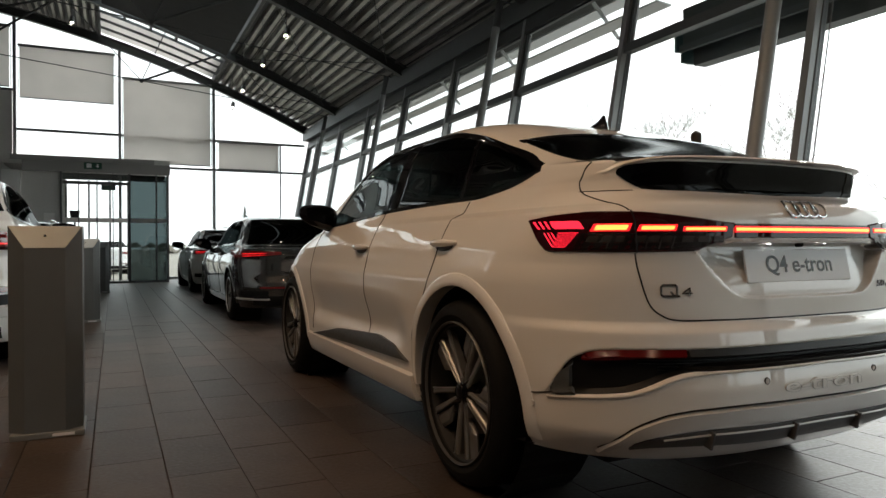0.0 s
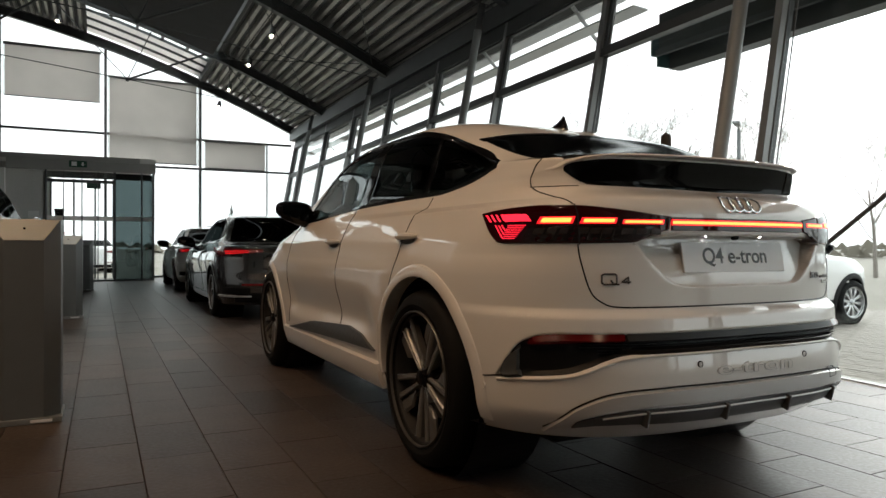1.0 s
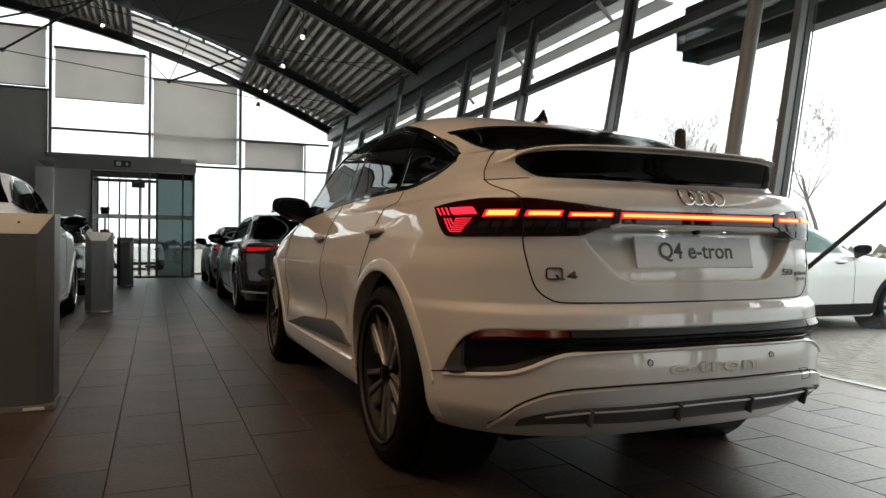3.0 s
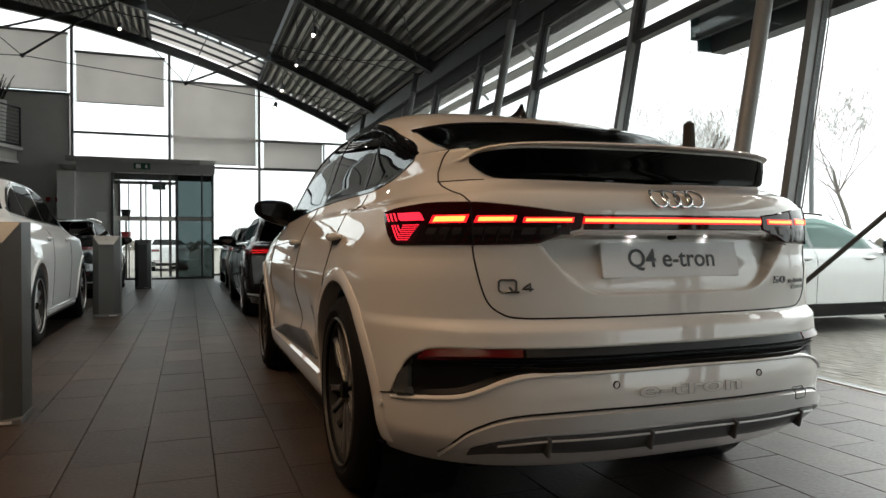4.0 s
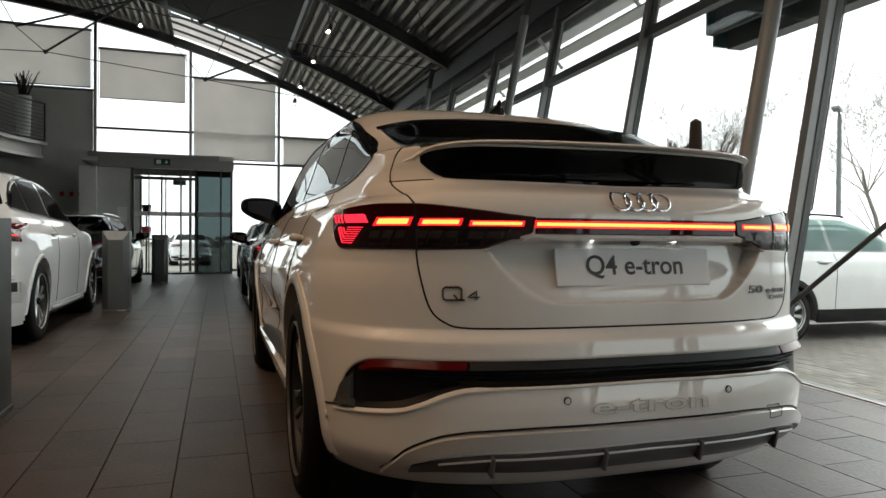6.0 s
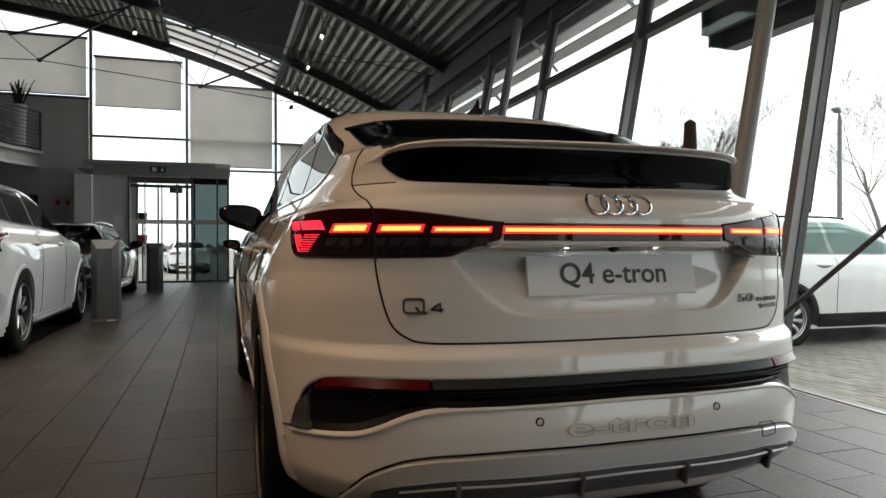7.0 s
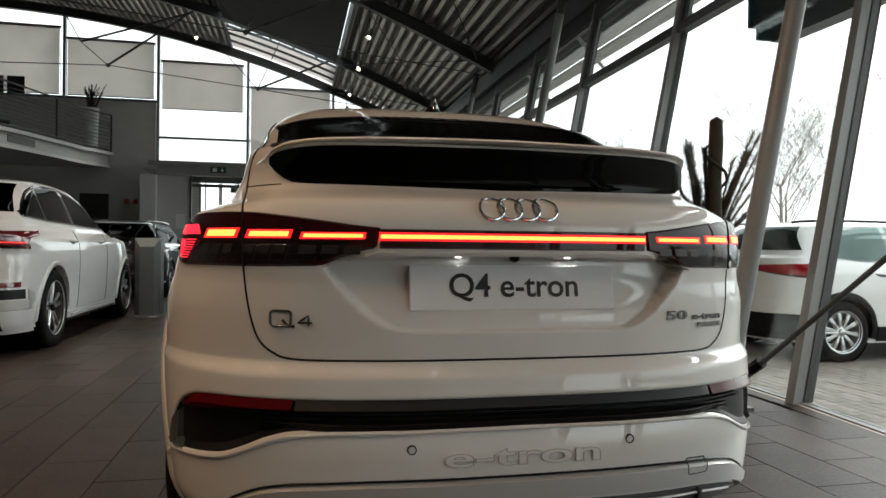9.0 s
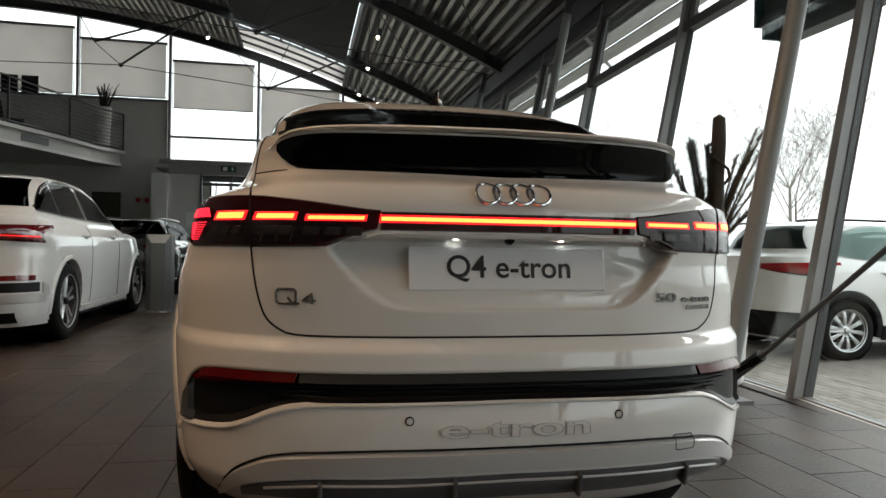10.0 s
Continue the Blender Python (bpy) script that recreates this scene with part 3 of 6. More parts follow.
def mirror_of(car, x, y, z, shell_mat, foot_mat, k=1.0):
    bm = bmesh.new()
    bmesh.ops.create_uvsphere(bm, u_segments=20, v_segments=12, radius=1)
    for v in bm.verts:
        c = v.co
        fy = 0.09 if c.y > 0 else 0.05
        tip = (1 - c.x) / 2
        hz = 0.080 * (1 - 0.15 * tip) if c.z > 0 else 0.122 * (1 - 0.58 * tip)
        v.co = (math.copysign(abs(c.x) ** 0.85, c.x) * 0.135 * k + 0.03 * c.y, c.y * fy * k, math.copysign(abs(c.z) ** 0.6, c.z) * hz * k - 0.012 * c.x)
    g = moved(grab(bm), pose(-x, y, z))
    glass = moved(prism([(-0.10 * k, 0.048 * k), (-0.095 * k, -0.02 * k), (0.05 * k, -0.07 * k), (0.085 * k, -0.06 * k), (0.09 * k, 0.035 * k), (0.07 * k, 0.05 * k)], lambda p, q, d: (p, d, q), -0.052 * k, -0.048 * k), pose(-x + 0.005, y, z))
    foot = tube([(-x + 0.03, y + 0.02, z - 0.06), (-x + 0.12, y + 0.04, z - 0.09), (-x + 0.22, y + 0.05, z - 0.1)], [0.035 * k, 0.028 * k, 0.03 * k], 10)
    for side in (False, True):
        f = mirrored if side else (lambda q: q)
        mr = part("wing_mirror", f(g), shell_mat, car, smooth=True)
        part("mirror_glass", f(glass), MIRROR_DARK, mr)
        part("mirror_foot", f(foot), foot_mat, mr, smooth=True)


# Dark grey that stands in for shade in the hollow behind a handle.
HANDLE_SHADE = mat("painted_handle_shade", (0.10, 0.095, 0.09), 0.5, vary=0.1, spec=0.3)


def handle_of(car, shape, y, z, material, w=0.22):
    def f(s):
        return shape.side(s, z)
    pts = [f(y - w / 2 + w * i / 8) for i in range(9)]
    g = tube([(p.x - 0.006 - 0.022 * math.sin(math.pi * (i / 8)) ** 0.5, p.y, p.z) for i, p in enumerate(pts)], [0.008, 0.013, 0.016, 0.017, 0.017, 0.017, 0.016, 0.013, 0.008], 10)
    # Thin patch on the skin, coloured as the shade below the handle.
    both(car, "handle_recess", shape.panel("side", y - w * 0.40, y + w * 0.36, lambda q: z - 0.012 - 0.026 * max(0.0, 1 - ((q - y) / (w * 0.42)) ** 2) ** 0.5, lambda q: z + 0.004, 0.0012, 16, 3, rim=0.004), HANDLE_SHADE, "dark patch painted as shade behind the handle")
    both(car, "door_handle", g, material)


def seam(shape, where, pts, w=0.0035):
    """A dark gap line along the skin."""
    at = getattr_of(shape, where)
    out = []
    for s, z in pts:
        out.append(at(s, z))
    return tube(out, w, 6)


def smooth(pts, n=8):
    """Points on a flowing line through the given ones."""
    p = [pts[0]] + list(pts) + [pts[-1]]
    out = []
    for i in range(1, len(p) - 2):
        for k in range(n):
            t = k / n
            out.append(tuple(0.5 * (2 * p[i][c] + (p[i + 1][c] - p[i - 1][c]) * t + (2 * p[i - 1][c] - 5 * p[i][c] + 4 * p[i + 1][c] - p[i + 2][c]) * t * t + (3 * p[i][c] - p[i - 1][c] - 3 * p[i + 1][c] + p[i + 2][c]) * t ** 3) for c in (0, 1)))
    return out + [tuple(pts[-1])]


def along(pts, n=10):
    """Points evenly between the given ones."""
    out = []
    for (a, b), (c, d) in zip(pts[:-1], pts[1:]):
        out += [(a + (c - a) * i / n, b + (d - b) * i / n) for i in range(n)]
    return out + [pts[-1]]


TINTED_REAR = pane_mat("tinted_rear_window", (0.10, 0.14, 0.135))
SUV_LENS = mat("bright_red_lens", (0.34, 0.012, 0.016), 0.15, vary=0.3, scale=12, spec=0.3)
CABIN_GREY = mat("pale_grey_cabin", (0.34, 0.36, 0.355), 0.7, vary=0.25, scale=5)


def simple_car(name, m, L, H, Wd, wb, overhang, radius, paint, kind, style, rim, label, lamp=RED_LENS, window=DARK_GLASS, plate=True):
    """A parked car seen from some way off: body, glass, lamps, wheels, mirrors, handles, bumper."""
    car = empty(name, m, label=label, category="car")
    hw = Wd / 2
    belt = H * 0.66
    roof_y = {"suv": (0.34, 0.8), "sedan": (1.15, 1.9), "estate": (0.42, 1.0), "hatch": (0.55, 1.0), "coupe_suv": (0.85, 1.5)}[kind]
    deck_y = {"suv": 0.12, "sedan": 0.36, "estate": 0.1, "hatch": 0.1, "coupe_suv": 0.16}[kind]
    zd = belt + (0.02 if kind == "sedan" else 0.1)
    tail = [(0.2, 0.09), (0.3, 0.0), (0.45, -0.02), (belt * 0.68, 0.02), (belt * 0.9, 0.03), (zd - 0.03, 0.06), (zd + 0.01, deck_y), (H * 0.93, roof_y[0]), (H * 0.985, roof_y[1]), (H, roof_y[1] + 0.5)]
    nose = [(0.2, L - 0.12), (0.45, L), (belt * 0.75, L - 0.03), (belt * 0.92, L - 0.25), (belt + 0.02, L - 1.05), (H * 0.92, L - 1.85), (H * 0.985, L - 2.15), (H, L - 2.5)]
    width = [(0.2, hw - 0.06), (0.4, hw - 0.02), (belt * 0.72, hw), (belt * 0.9, hw - 0.015), (belt, hw - 0.07), (belt + 0.06, hw - 0.12), (H * 0.93, hw - 0.30), (H * 0.975, hw - 0.42), (H, 0.0)]
    s = Shape(width, tail, nose, H, 0.2)
    ys = [overhang, overhang + wb]
    lv = z_levels((0.2, belt - 0.1, 26), (belt - 0.1, belt + 0.12, 18), (belt + 0.12, H * 0.97, 16), (H * 0.97, H, 6))
    skin(car, s, lv, ys, radius, lambda wy, w: radius + 0.035, paint, na=30, nb=60, nc=16)
    for y in ys:
        both(car, "wheel_arch", arc_strip(s, y, radius, radius + 0.03, radius + (0.105 if kind == "suv" else 0.075), -12, 192, 0.016), BLACK if kind == "suv" else paint)
    # side glass in two lights with a bright strip
    y0, y1 = {"suv": (0.55, L - 1.35), "estate": (0.4, L - 1.35), "sedan": (0.95, L - 1.4), "hatch": (0.6, L - 1.3), "coupe_suv": (0.62, L - 1.35)}[kind]
    lo = lines([(y0, belt + 0.11), (y0 + 0.5, belt + 0.05), (y1, belt + 0.035)])
    hi0 = curve([(y0, belt + 0.13), (y0 + 0.25, H * 0.875), (y0 + 0.8, H * 0.935), (L - 2.45, H * 0.935), (y1 - 0.35, belt + 0.19), (y1, belt + 0.05)])
    hi = lambda q: max(hi0(q), lo(q) + 0.004)
    if kind == "coupe_suv":
        y0, y1 = 0.57, 3.33
        lo = lines([(0.57, 1.238), (1.15, 1.212), (3.33, 1.165)])
        hi0 = curve([(0.57, 1.243), (0.70, 1.335), (0.95, 1.455), (1.30, 1.53), (1.75, 1.55), (2.15, 1.515), (2.7, 1.375), (3.33, 1.17)])
    mid = (y0 + y1) / 2
    both(car, "window_trim", s.panel("side", y0 - 0.03, y1 + 0.03, lambda q: lo(q) - 0.016, lambda q: hi(q) + 0.018, 0.001, 50, 4), BLACK_GLOSS if kind == "coupe_suv" else CHROME if kind != "suv" else CABIN_GREY)
    cuts = ((0.59, 1.12, "quarter_window"), (1.16, 1.88, "rear_side_window"), (1.98, 3.31, "front_side_window")) if kind == "coupe_suv" else ((y0, mid - 0.25, "rear_side_window"), (mid - 0.2, y1, "front_side_window"))
    for a, b, nm in cuts:
        both(car, nm, s.panel("side", a, b, lo, hi, 0.004, 30, 4), window)
    if kind == "coupe_suv":
        both(car, "window_strip", s.panel("side", y0 - 0.03, y1 + 0.03, lambda q: hi(q) + 0.014, lambda q: hi(q) + 0.03, 0.006, 60, 1, rim=0.002), CHROME, "bright window strip")
        both(car, "window_strip", s.panel("side", y0 - 0.03, y1 + 0.03, lambda q: lo(q) - 0.026, lambda q: lo(q) - 0.013, 0.006, 60, 1, rim=0.002), CHROME)
    # rear and front glass
    zr0, zr1 = zd + (0.03 if kind == "sedan" else 0.06), H * 0.93
    nx, nz = 24, 8
    for face, nm in ((s.rear, "rear_window"), (s.front, "windscreen")):
        vs, fs = [], []
        za, zb = (zr0, zr1) if face == s.rear else (belt + 0.06, H * 0.93)
        for i in range(nz + 1):
            z = za + (zb - za) * i / nz
            for j in range(nx + 1):
                x = (2 * j / nx - 1) * lines([(za, hw - 0.2), (zb, hw - 0.36)])(z)
                p = face(x, z)
                vs.append((p.x, p.y + (-0.006 if face == s.rear else 0.006), p.z + 0.006))
        for i in range(nz):
            for j in range(nx):
                a = i * (nx + 1) + j
                fs.append((a, a + 1, a + nx + 2, a + nx + 1))
        part(nm, facing((vs, fs), (0, -1 if face == s.rear else 1, 0.2)), TINTED_REAR if kind == "suv" and face == s.rear else window, car, smooth=True)
    # tail lamps, bumper, plate
    zl = 0.965 if kind == "suv" else belt * 0.93
    big = kind in ("coupe_suv", "hatch")
    x_in, x_out = (0.42, 0.93) if kind == "suv" else (0.40, 0.955) if kind == "coupe_suv" else (0.45, 0.985)
    low_z, high_z = ((-0.085, 0.16), (0.085, -0.05)) if kind == "suv" else ((-0.09, 0.06), (0.08, -0.03)) if kind == "coupe_suv" else ((-0.10 if big else -0.07, 0.09), (0.06 if big else 0.04, -0.04))
    lamp_lo = lambda q: zl + low_z[0] + low_z[1] * (q + hw)
    lamp_hi = lambda q: max(zl + high_z[0] + high_z[1] * (q + hw), lamp_lo(q) + 0.02)
    both(car, "tail_lamp", s.panel("rear", -hw * x_out, -hw * x_in, lamp_lo, lamp_hi, 0.008, 20, 4), SUV_LENS if kind == "suv" else lamp)
    for fr in (0.3, 0.62) if big or kind == "suv" else (0.22, 0.5):
        both(car, "lamp_light", s.panel("rear", -hw * (x_out - (0.08 if kind == "sedan" else 0.02)), -hw * (x_in + (0.18 if kind == "sedan" else 0.1)), lambda q: lamp_lo(q) + (lamp_hi(q) - lamp_lo(q)) * fr, lambda q: lamp_lo(q) + (lamp_hi(q) - lamp_lo(q)) * (fr + (0.10 if kind == "sedan" else 0.08)), 0.0095, 14, 2, rim=0.002), RED_EDGE if kind == "sedan" or kind == "coupe_suv" and fr < 0.5 else RED_LENS)
    both(car, "lamp_frame", s.panel("rear", -hw * x_out, -hw * x_in, lambda q: lamp_lo(q) + 0.002, lambda q: lamp_lo(q) + (lamp_hi(q) - lamp_lo(q)) * 0.18, 0.009, 14, 2, rim=0.002), DARK_LENS)
    ins, frm, refl, skirt = ((0.50, 0.595), (0.405, 0.50), (0.602, 0.655), (0.235, 0.335)) if kind == "coupe_suv" else ((0.33, 0.425), (0.295, 0.33), (0.44, 0.475), (0.235, 0.36))
    if kind == "suv":
        part("bumper_cladding", facing(s.panel("rear", -hw * 0.95, hw * 0.95, lambda q: 0.23, lambda q: 0.51, 0.012, 40, 4), (0, -1, 0)), BLACK, car, "black plastic bumper", smooth=True)
    if kind == "coupe_suv":
        for sg in (-1, 1):
            a, b = sorted((sg * hw * 0.945, sg * hw * 0.975))
            part("frame_end", facing(s.panel("rear", a, b, lambda q: 0.42 + 0.06 * abs(abs(q) / hw - 0.945) / 0.03, lambda q: 0.60 - 0.05 * abs(abs(q) / hw - 0.945) / 0.03, 0.010, 6, 4, rim=0.006), (0, -1, 0)), SILVER, car, smooth=True)
        both(car, "sill_trim", s.panel("side", overhang + radius + 0.2, overhang + wb - radius - 0.12, lambda q: 0.235, lambda q: 0.275, 0.02, 20, 2), SILVER, "silver sill trim")
        both(car, "sill_shade", s.panel("side", overhang + radius + 0.1, overhang + wb - radius - 0.1, lambda q: 0.2, lambda q: 0.238, 0.014, 20, 2), BLACK)
    for sg in (-1, 1):
        a, b = sorted((sg * hw * (0.45 if kind == "coupe_suv" else 0.62), sg * hw * 0.945))
        part("bumper_insert", facing(s.panel("rear", a, b, lambda q: ins[0], lambda q: ins[1], 0.004, 12, 3, rim=0.01), (0, -1, 0)), BLACK, car, smooth=True)
        part("insert_frame", facing(s.panel("rear", a - 0.02, b + 0.02, lambda q: frm[0], lambda q: frm[1], 0.010, 12, 2, rim=0.01), (0, -1, 0)), SILVER, car, smooth=True)
    part("rear_skirt", facing(s.panel("rear", -hw * 0.8, hw * 0.8, lambda q: skirt[0], lambda q: skirt[1], 0.006, 24, 4), (0, -1, 0)), BLACK, car, smooth=True)
    for sg in (-1, 1):
        part("reflector", facing(s.panel("rear", sg * hw * (0.74 if kind == "coupe_suv" else 0.55) - 0.17, sg * hw * (0.74 if kind == "coupe_suv" else 0.55) + 0.17, lambda q: refl[0], lambda q: refl[1], 0.009, 8, 2), (0, -1, 0)), RED_LENS, car, smooth=True)
    if plate:
        part("number_plate", moved(box(-0.26, 0.26, -0.012, 0, -0.055, 0.055, 0.003), pose(0, s.Y(0, belt * 0.72) - 0.005, belt * 0.72)), DOT_WHITE, car)
    for y in (mid - 0.42, mid + 0.62):
        handle_of(car, s, y, belt - 0.08, paint)
    for yy in (mid - 0.22, mid + 0.88):
        both(car, "door_gap", seam(s, "side", along([(yy, belt + 0.02), (yy - 0.03, belt * 0.6), (yy - 0.02, 0.32)])), BLACK)
    both(car, "sill", s.panel("side", overhang + radius + 0.1, overhang + wb - radius - 0.1, lambda q: 0.215, lambda q: 0.38 if kind == "suv" else 0.3, 0.012, 20, 3), BLACK if kind == "suv" else paint)
    mirror_of(car, hw + 0.06, L - 1.55, belt + 0.08, BLACK_GLOSS if paint is not PAINT_COLD or kind != "suv" else BLACK_GLOSS, BLACK)
    wheels_of(car, hw - 0.005, ys, radius, radius * 0.68, 0.235, style, rim, rim)
    if kind in ("suv", "estate"):
        for sg in (-1, 1):
            pts = [(sg * (hw - 0.31), y, H * 0.955 + 0.035 * math.sin(math.pi * (y - roof_y[0]) / (L - 2.3 - roof_y[0])) ** 0.3) for y in np.linspace(roof_y[0] + 0.01, L - 2.31, 14)]
            part("roof_rail", tube(pts, 0.013, 8), CHROME if kind == "estate" else BLACK, car, smooth=True)
    return car, s

# ---- the white electric car in front ----
HUB, YR, YF = 0.373, 0.900, 3.689
hs = Shape(
    [(0.2, 0.81), (0.3, 0.852), (0.45, 0.871), (0.7, 0.892), (0.82, 0.891), (0.93, 0.865), (1.02, 0.827), (1.07, 0.802), (1.12, 0.775), (1.25, 0.722), (1.4, 0.668), (1.49, 0.615), (1.54, 0.55), (1.578, 0.40), (1.596, 0.22), (1.602, 0.0)],
    [(0.2, 0.2), (0.3, 0.02), (0.38, -0.055), (0.5, -0.06), (0.6, -0.044), (0.65, -0.036), (0.684, -0.0315), (0.689, -0.029), (0.714, -0.003), (0.72, 0.0), (0.95, 0.0), (1.03, 0.0), (1.09, 0.025), (1.135, 0.135), (1.15, 0.148), (1.2, 0.138), (1.244, 0.128), (1.252, 0.16), (1.258, 0.24), (1.272, 0.34), (1.424, 0.76), (1.528, 1.12), (1.580, 1.5), (1.602, 2.0)],
    [(0.2, 4.4), (0.5, 4.52), (0.75, 4.49), (0.93, 4.28), (1.0, 4.0), (1.06, 3.72), (1.3, 3.25), (1.495, 2.8), (1.57, 2.4), (1.602, 2.02)],
    1.602, 0.272)
HL = z_levels((0.272, 0.48, 22), (0.48, 0.66, 36), (0.66, 0.72, 20), (0.72, 0.80, 22), (0.80, 1.05, 38), (1.05, 1.27, 40), (1.27, 1.5, 22), (1.5, 1.59, 16), (1.59, 1.602, 6))


step = ease
INS_LO = curve([(0, 0.572), (0.43, 0.568), (0.53, 0.56), (0.585, 0.545), (0.64, 0.519), (0.69, 0.498), (0.74, 0.488), (0.79, 0.479), (0.835, 0.466)])
INS_HI = curve([(0, 0.643), (0.52, 0.642), (0.70, 0.640), (0.755, 0.634), (0.785, 0.618), (0.806, 0.59), (0.820, 0.545), (0.835, 0.475)])
SCOOP = curve([(0.786, 0.20), (0.791, 0.275), (0.80, 0.315), (0.82, 0.348), (0.865, 0.398), (0.91, 0.438), (0.97, 0.482)])


def tail_relief(x, z):
    """The plate's hollow and the dark recess in the bumper, inwards."""
    ax, d = abs(x), 0.0
    if 0.78 < z < 1.0:
        inside = SCOOP(z) - ax
        d += (0.02 + 0.042 * step(0.80, 0.95, z)) * step(0.0, 0.007, inside) * step(0.785, 0.793, z) * (1 - step(0.958, 0.972, z))
    if 0.45 < z < 0.65 and ax < 0.835:
        e = min(z - INS_LO(ax), INS_HI(ax) - z)
        d += 0.03 * step(0.0, 0.02, e)
    return d


hs.dent = tail_relief


CABIN_IN = lines([(1.07, 0), (1.10, 0.065), (1.18, 0.076), (1.26, 0.07), (1.4, 0.062), (1.5, 0.055), (1.57, 0.02), (1.61, 0)])


def door_relief(y, z):
    """Hollow of the lower doors, the crease under the belt, the cabin's narrowing to the rear."""
    ends = step(1.36, 1.62, y) * (1 - step(2.95, 3.2, y))
    hollow = 0.034 * step(0.43, 0.55, z) * (1 - step(0.55, 0.75, z))
    band = 0.007 * step(0.80, 0.86, z) * (1 - step(0.86, 0.97, z))
    taper = CABIN_IN(z) * (1 - step(0.3, 2.4, y)) if z > 1.05 else 0.0
    return taper + ends * hollow + step(0.95, 1.3, y) * (1 - step(3.3, 3.6, y)) * band


hs.flank = door_relief
D_LO = curve([(0.636, 1.249), (0.731, 1.216), (0.863, 1.189), (1.054, 1.166), (1.38, 1.162), (1.926, 1.148), (2.4, 1.122), (2.75, 1.1), (3.0, 1.092)])
D_HI0 = curve([(0.636, 1.254), (0.731, 1.301), (0.905, 1.359), (1.188, 1.444), (1.508, 1.502), (1.786, 1.518), (2.11, 1.514), (2.4, 1.47), (2.65, 1.36), (2.9, 1.16), (3.0, 1.097)])


def D_HI(y):
    return max(D_HI0(y), D_LO(y) + 0.003)


def RW_LO(x):
    return 1.268 - 0.02 * (x / 0.58) ** 2


def RW_HI(x):
    return 1.428 - 0.035 * (x / 0.57) ** 2


def side_hole(x, y, z):
    return abs(x) > 0.5 and 0.645 < y < 2.95 and D_LO(y) + 0.008 < z < D_HI(y) - 0.008


def rear_hole(x, y, z):
    return y < 1.1 and abs(x) < 0.565 and RW_LO(x) + 0.008 < z < RW_HI(x) - 0.008


def screen_hole(x, y, z):
    return y > 2.45 and 1.10 < z < 1.5 and abs(x) < hs.w(z) - 0.1 and y > hs.f(z) - 0.35


def grow_rear(w):
    c = math.degrees(w)
    return 0.02 + 0.04 * step(60, 175, c)


def arch_edge(wy, w):
    return 0.405 + (grow_rear(w if w > -1.5 else w + 2 * math.pi) if wy < 2 else 0.0)


hero = empty("electric_suv", label="white electric coupe suv with a lit red tail strip", category="car")
skin(hero, hs, HL, [YR, YF], HUB, arch_edge, PAINT_WHITE, (side_hole, rear_hole, screen_hole), na=140, nb=84)
liner = Shape([(0.2, 0.8), (0.7, 0.88), (0.93, 0.86), (1.07, 0.79), (1.25, 0.69), (1.4, 0.635), (1.49, 0.56), (1.535, 0.44), (1.56, 0.2), (1.570, 0.0)],
              [(0.2, 0.3), (0.7, 0.16), (1.03, 0.16), (1.14, 0.2), (1.25, 0.32), (1.41, 0.84), (1.505, 1.25), (1.570, 2.0)],
              [(0.2, 4.2), (0.75, 4.2), (1.0, 3.8), (1.06, 3.66), (1.3, 3.2), (1.48, 2.74), (1.54, 2.3), (1.570, 2.02)], 1.570, 0.2)
liner.flank = lambda y, z: CABIN_IN(z) * (1 - step(0.3, 2.4, y)) if z > 1.05 else 0.0
lh, _ = liner.shell(z_levels((0.95, 1.570, 26)), [YR, YF], lambda wy, w: 0.1, HUB, holes=(side_hole, rear_hole, screen_hole))
part("interior_lining", join(facing(lh, (1, 0, 0)), mirrored(facing(lh, (1, 0, 0)))), BLACK, hero, "black cabin lining")

# wheel arch lips, sills and claddings
for y in (YR, YF):
    both(hero, "wheel_arch", arc_strip(hs, y, HUB, 0.402, 0.455, -6, 188, 0.012, 56, grow_rear if y < 2 else None), PAINT_WHITE)
both(hero, "sill", hs.panel("side", 1.36, 3.24, lambda q: 0.235, lambda q: 0.372, 0.018, 30, 5, rim=0.012), PAINT_WHITE)
CL_LO = lines([(1.41, 0.415), (2.07, 0.398), (3.12, 0.362)])
CL_HI = lines([(1.41, 0.42), (1.6, 0.478), (1.84, 0.502), (2.5, 0.466), (3.12, 0.368)])
both(hero, "door_cladding", hs.panel("side", 1.415, 3.1, CL_LO, CL_HI, 0.012, 40, 4), STEEL_DARK, "dark grey door cladding")
for pts in ([(1.99, 1.135), (1.985, 0.9), (1.988, 0.68), (2.0, 0.40)], [(1.09, 1.15), (1.105, 1.03), (1.13, 0.86), (1.245, 0.67), (1.345, 0.55), (1.36, 0.40)], [(3.06, 1.08), (3.1, 0.9), (3.08, 0.6), (3.12, 0.4)]):
    both(hero, "door_gap", seam(hs, "side", smooth(pts, 12), 0.0028), BLACK)
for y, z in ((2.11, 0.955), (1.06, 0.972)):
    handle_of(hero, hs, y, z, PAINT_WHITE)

# side glass
both(hero, "window_frame", hs.panel("side", 0.622, 3.02, lambda q: D_HI(q) - 0.014, lambda q: D_HI(q) + 0.02, 0.004, 60, 2, rim=0.004), BLACK_GLOSS, "gloss black window surround")
both(hero, "window_frame", hs.panel("side", 0.622, 3.02, lambda q: D_LO(q) - 0.012, lambda q: D_LO(q) + 0.012, 0.004, 60, 2, rim=0.004), BLACK_GLOSS)
PRIVACY = pane_mat("privacy_glass", (0.016, 0.017, 0.017))
REAR_GLASS = pane_mat("rear_glass", (0.016, 0.017, 0.017), 0.03, 0.11, 0.55)
SIDE_GLASS = pane_mat("side_glass", (0.15, 0.17, 0.168))
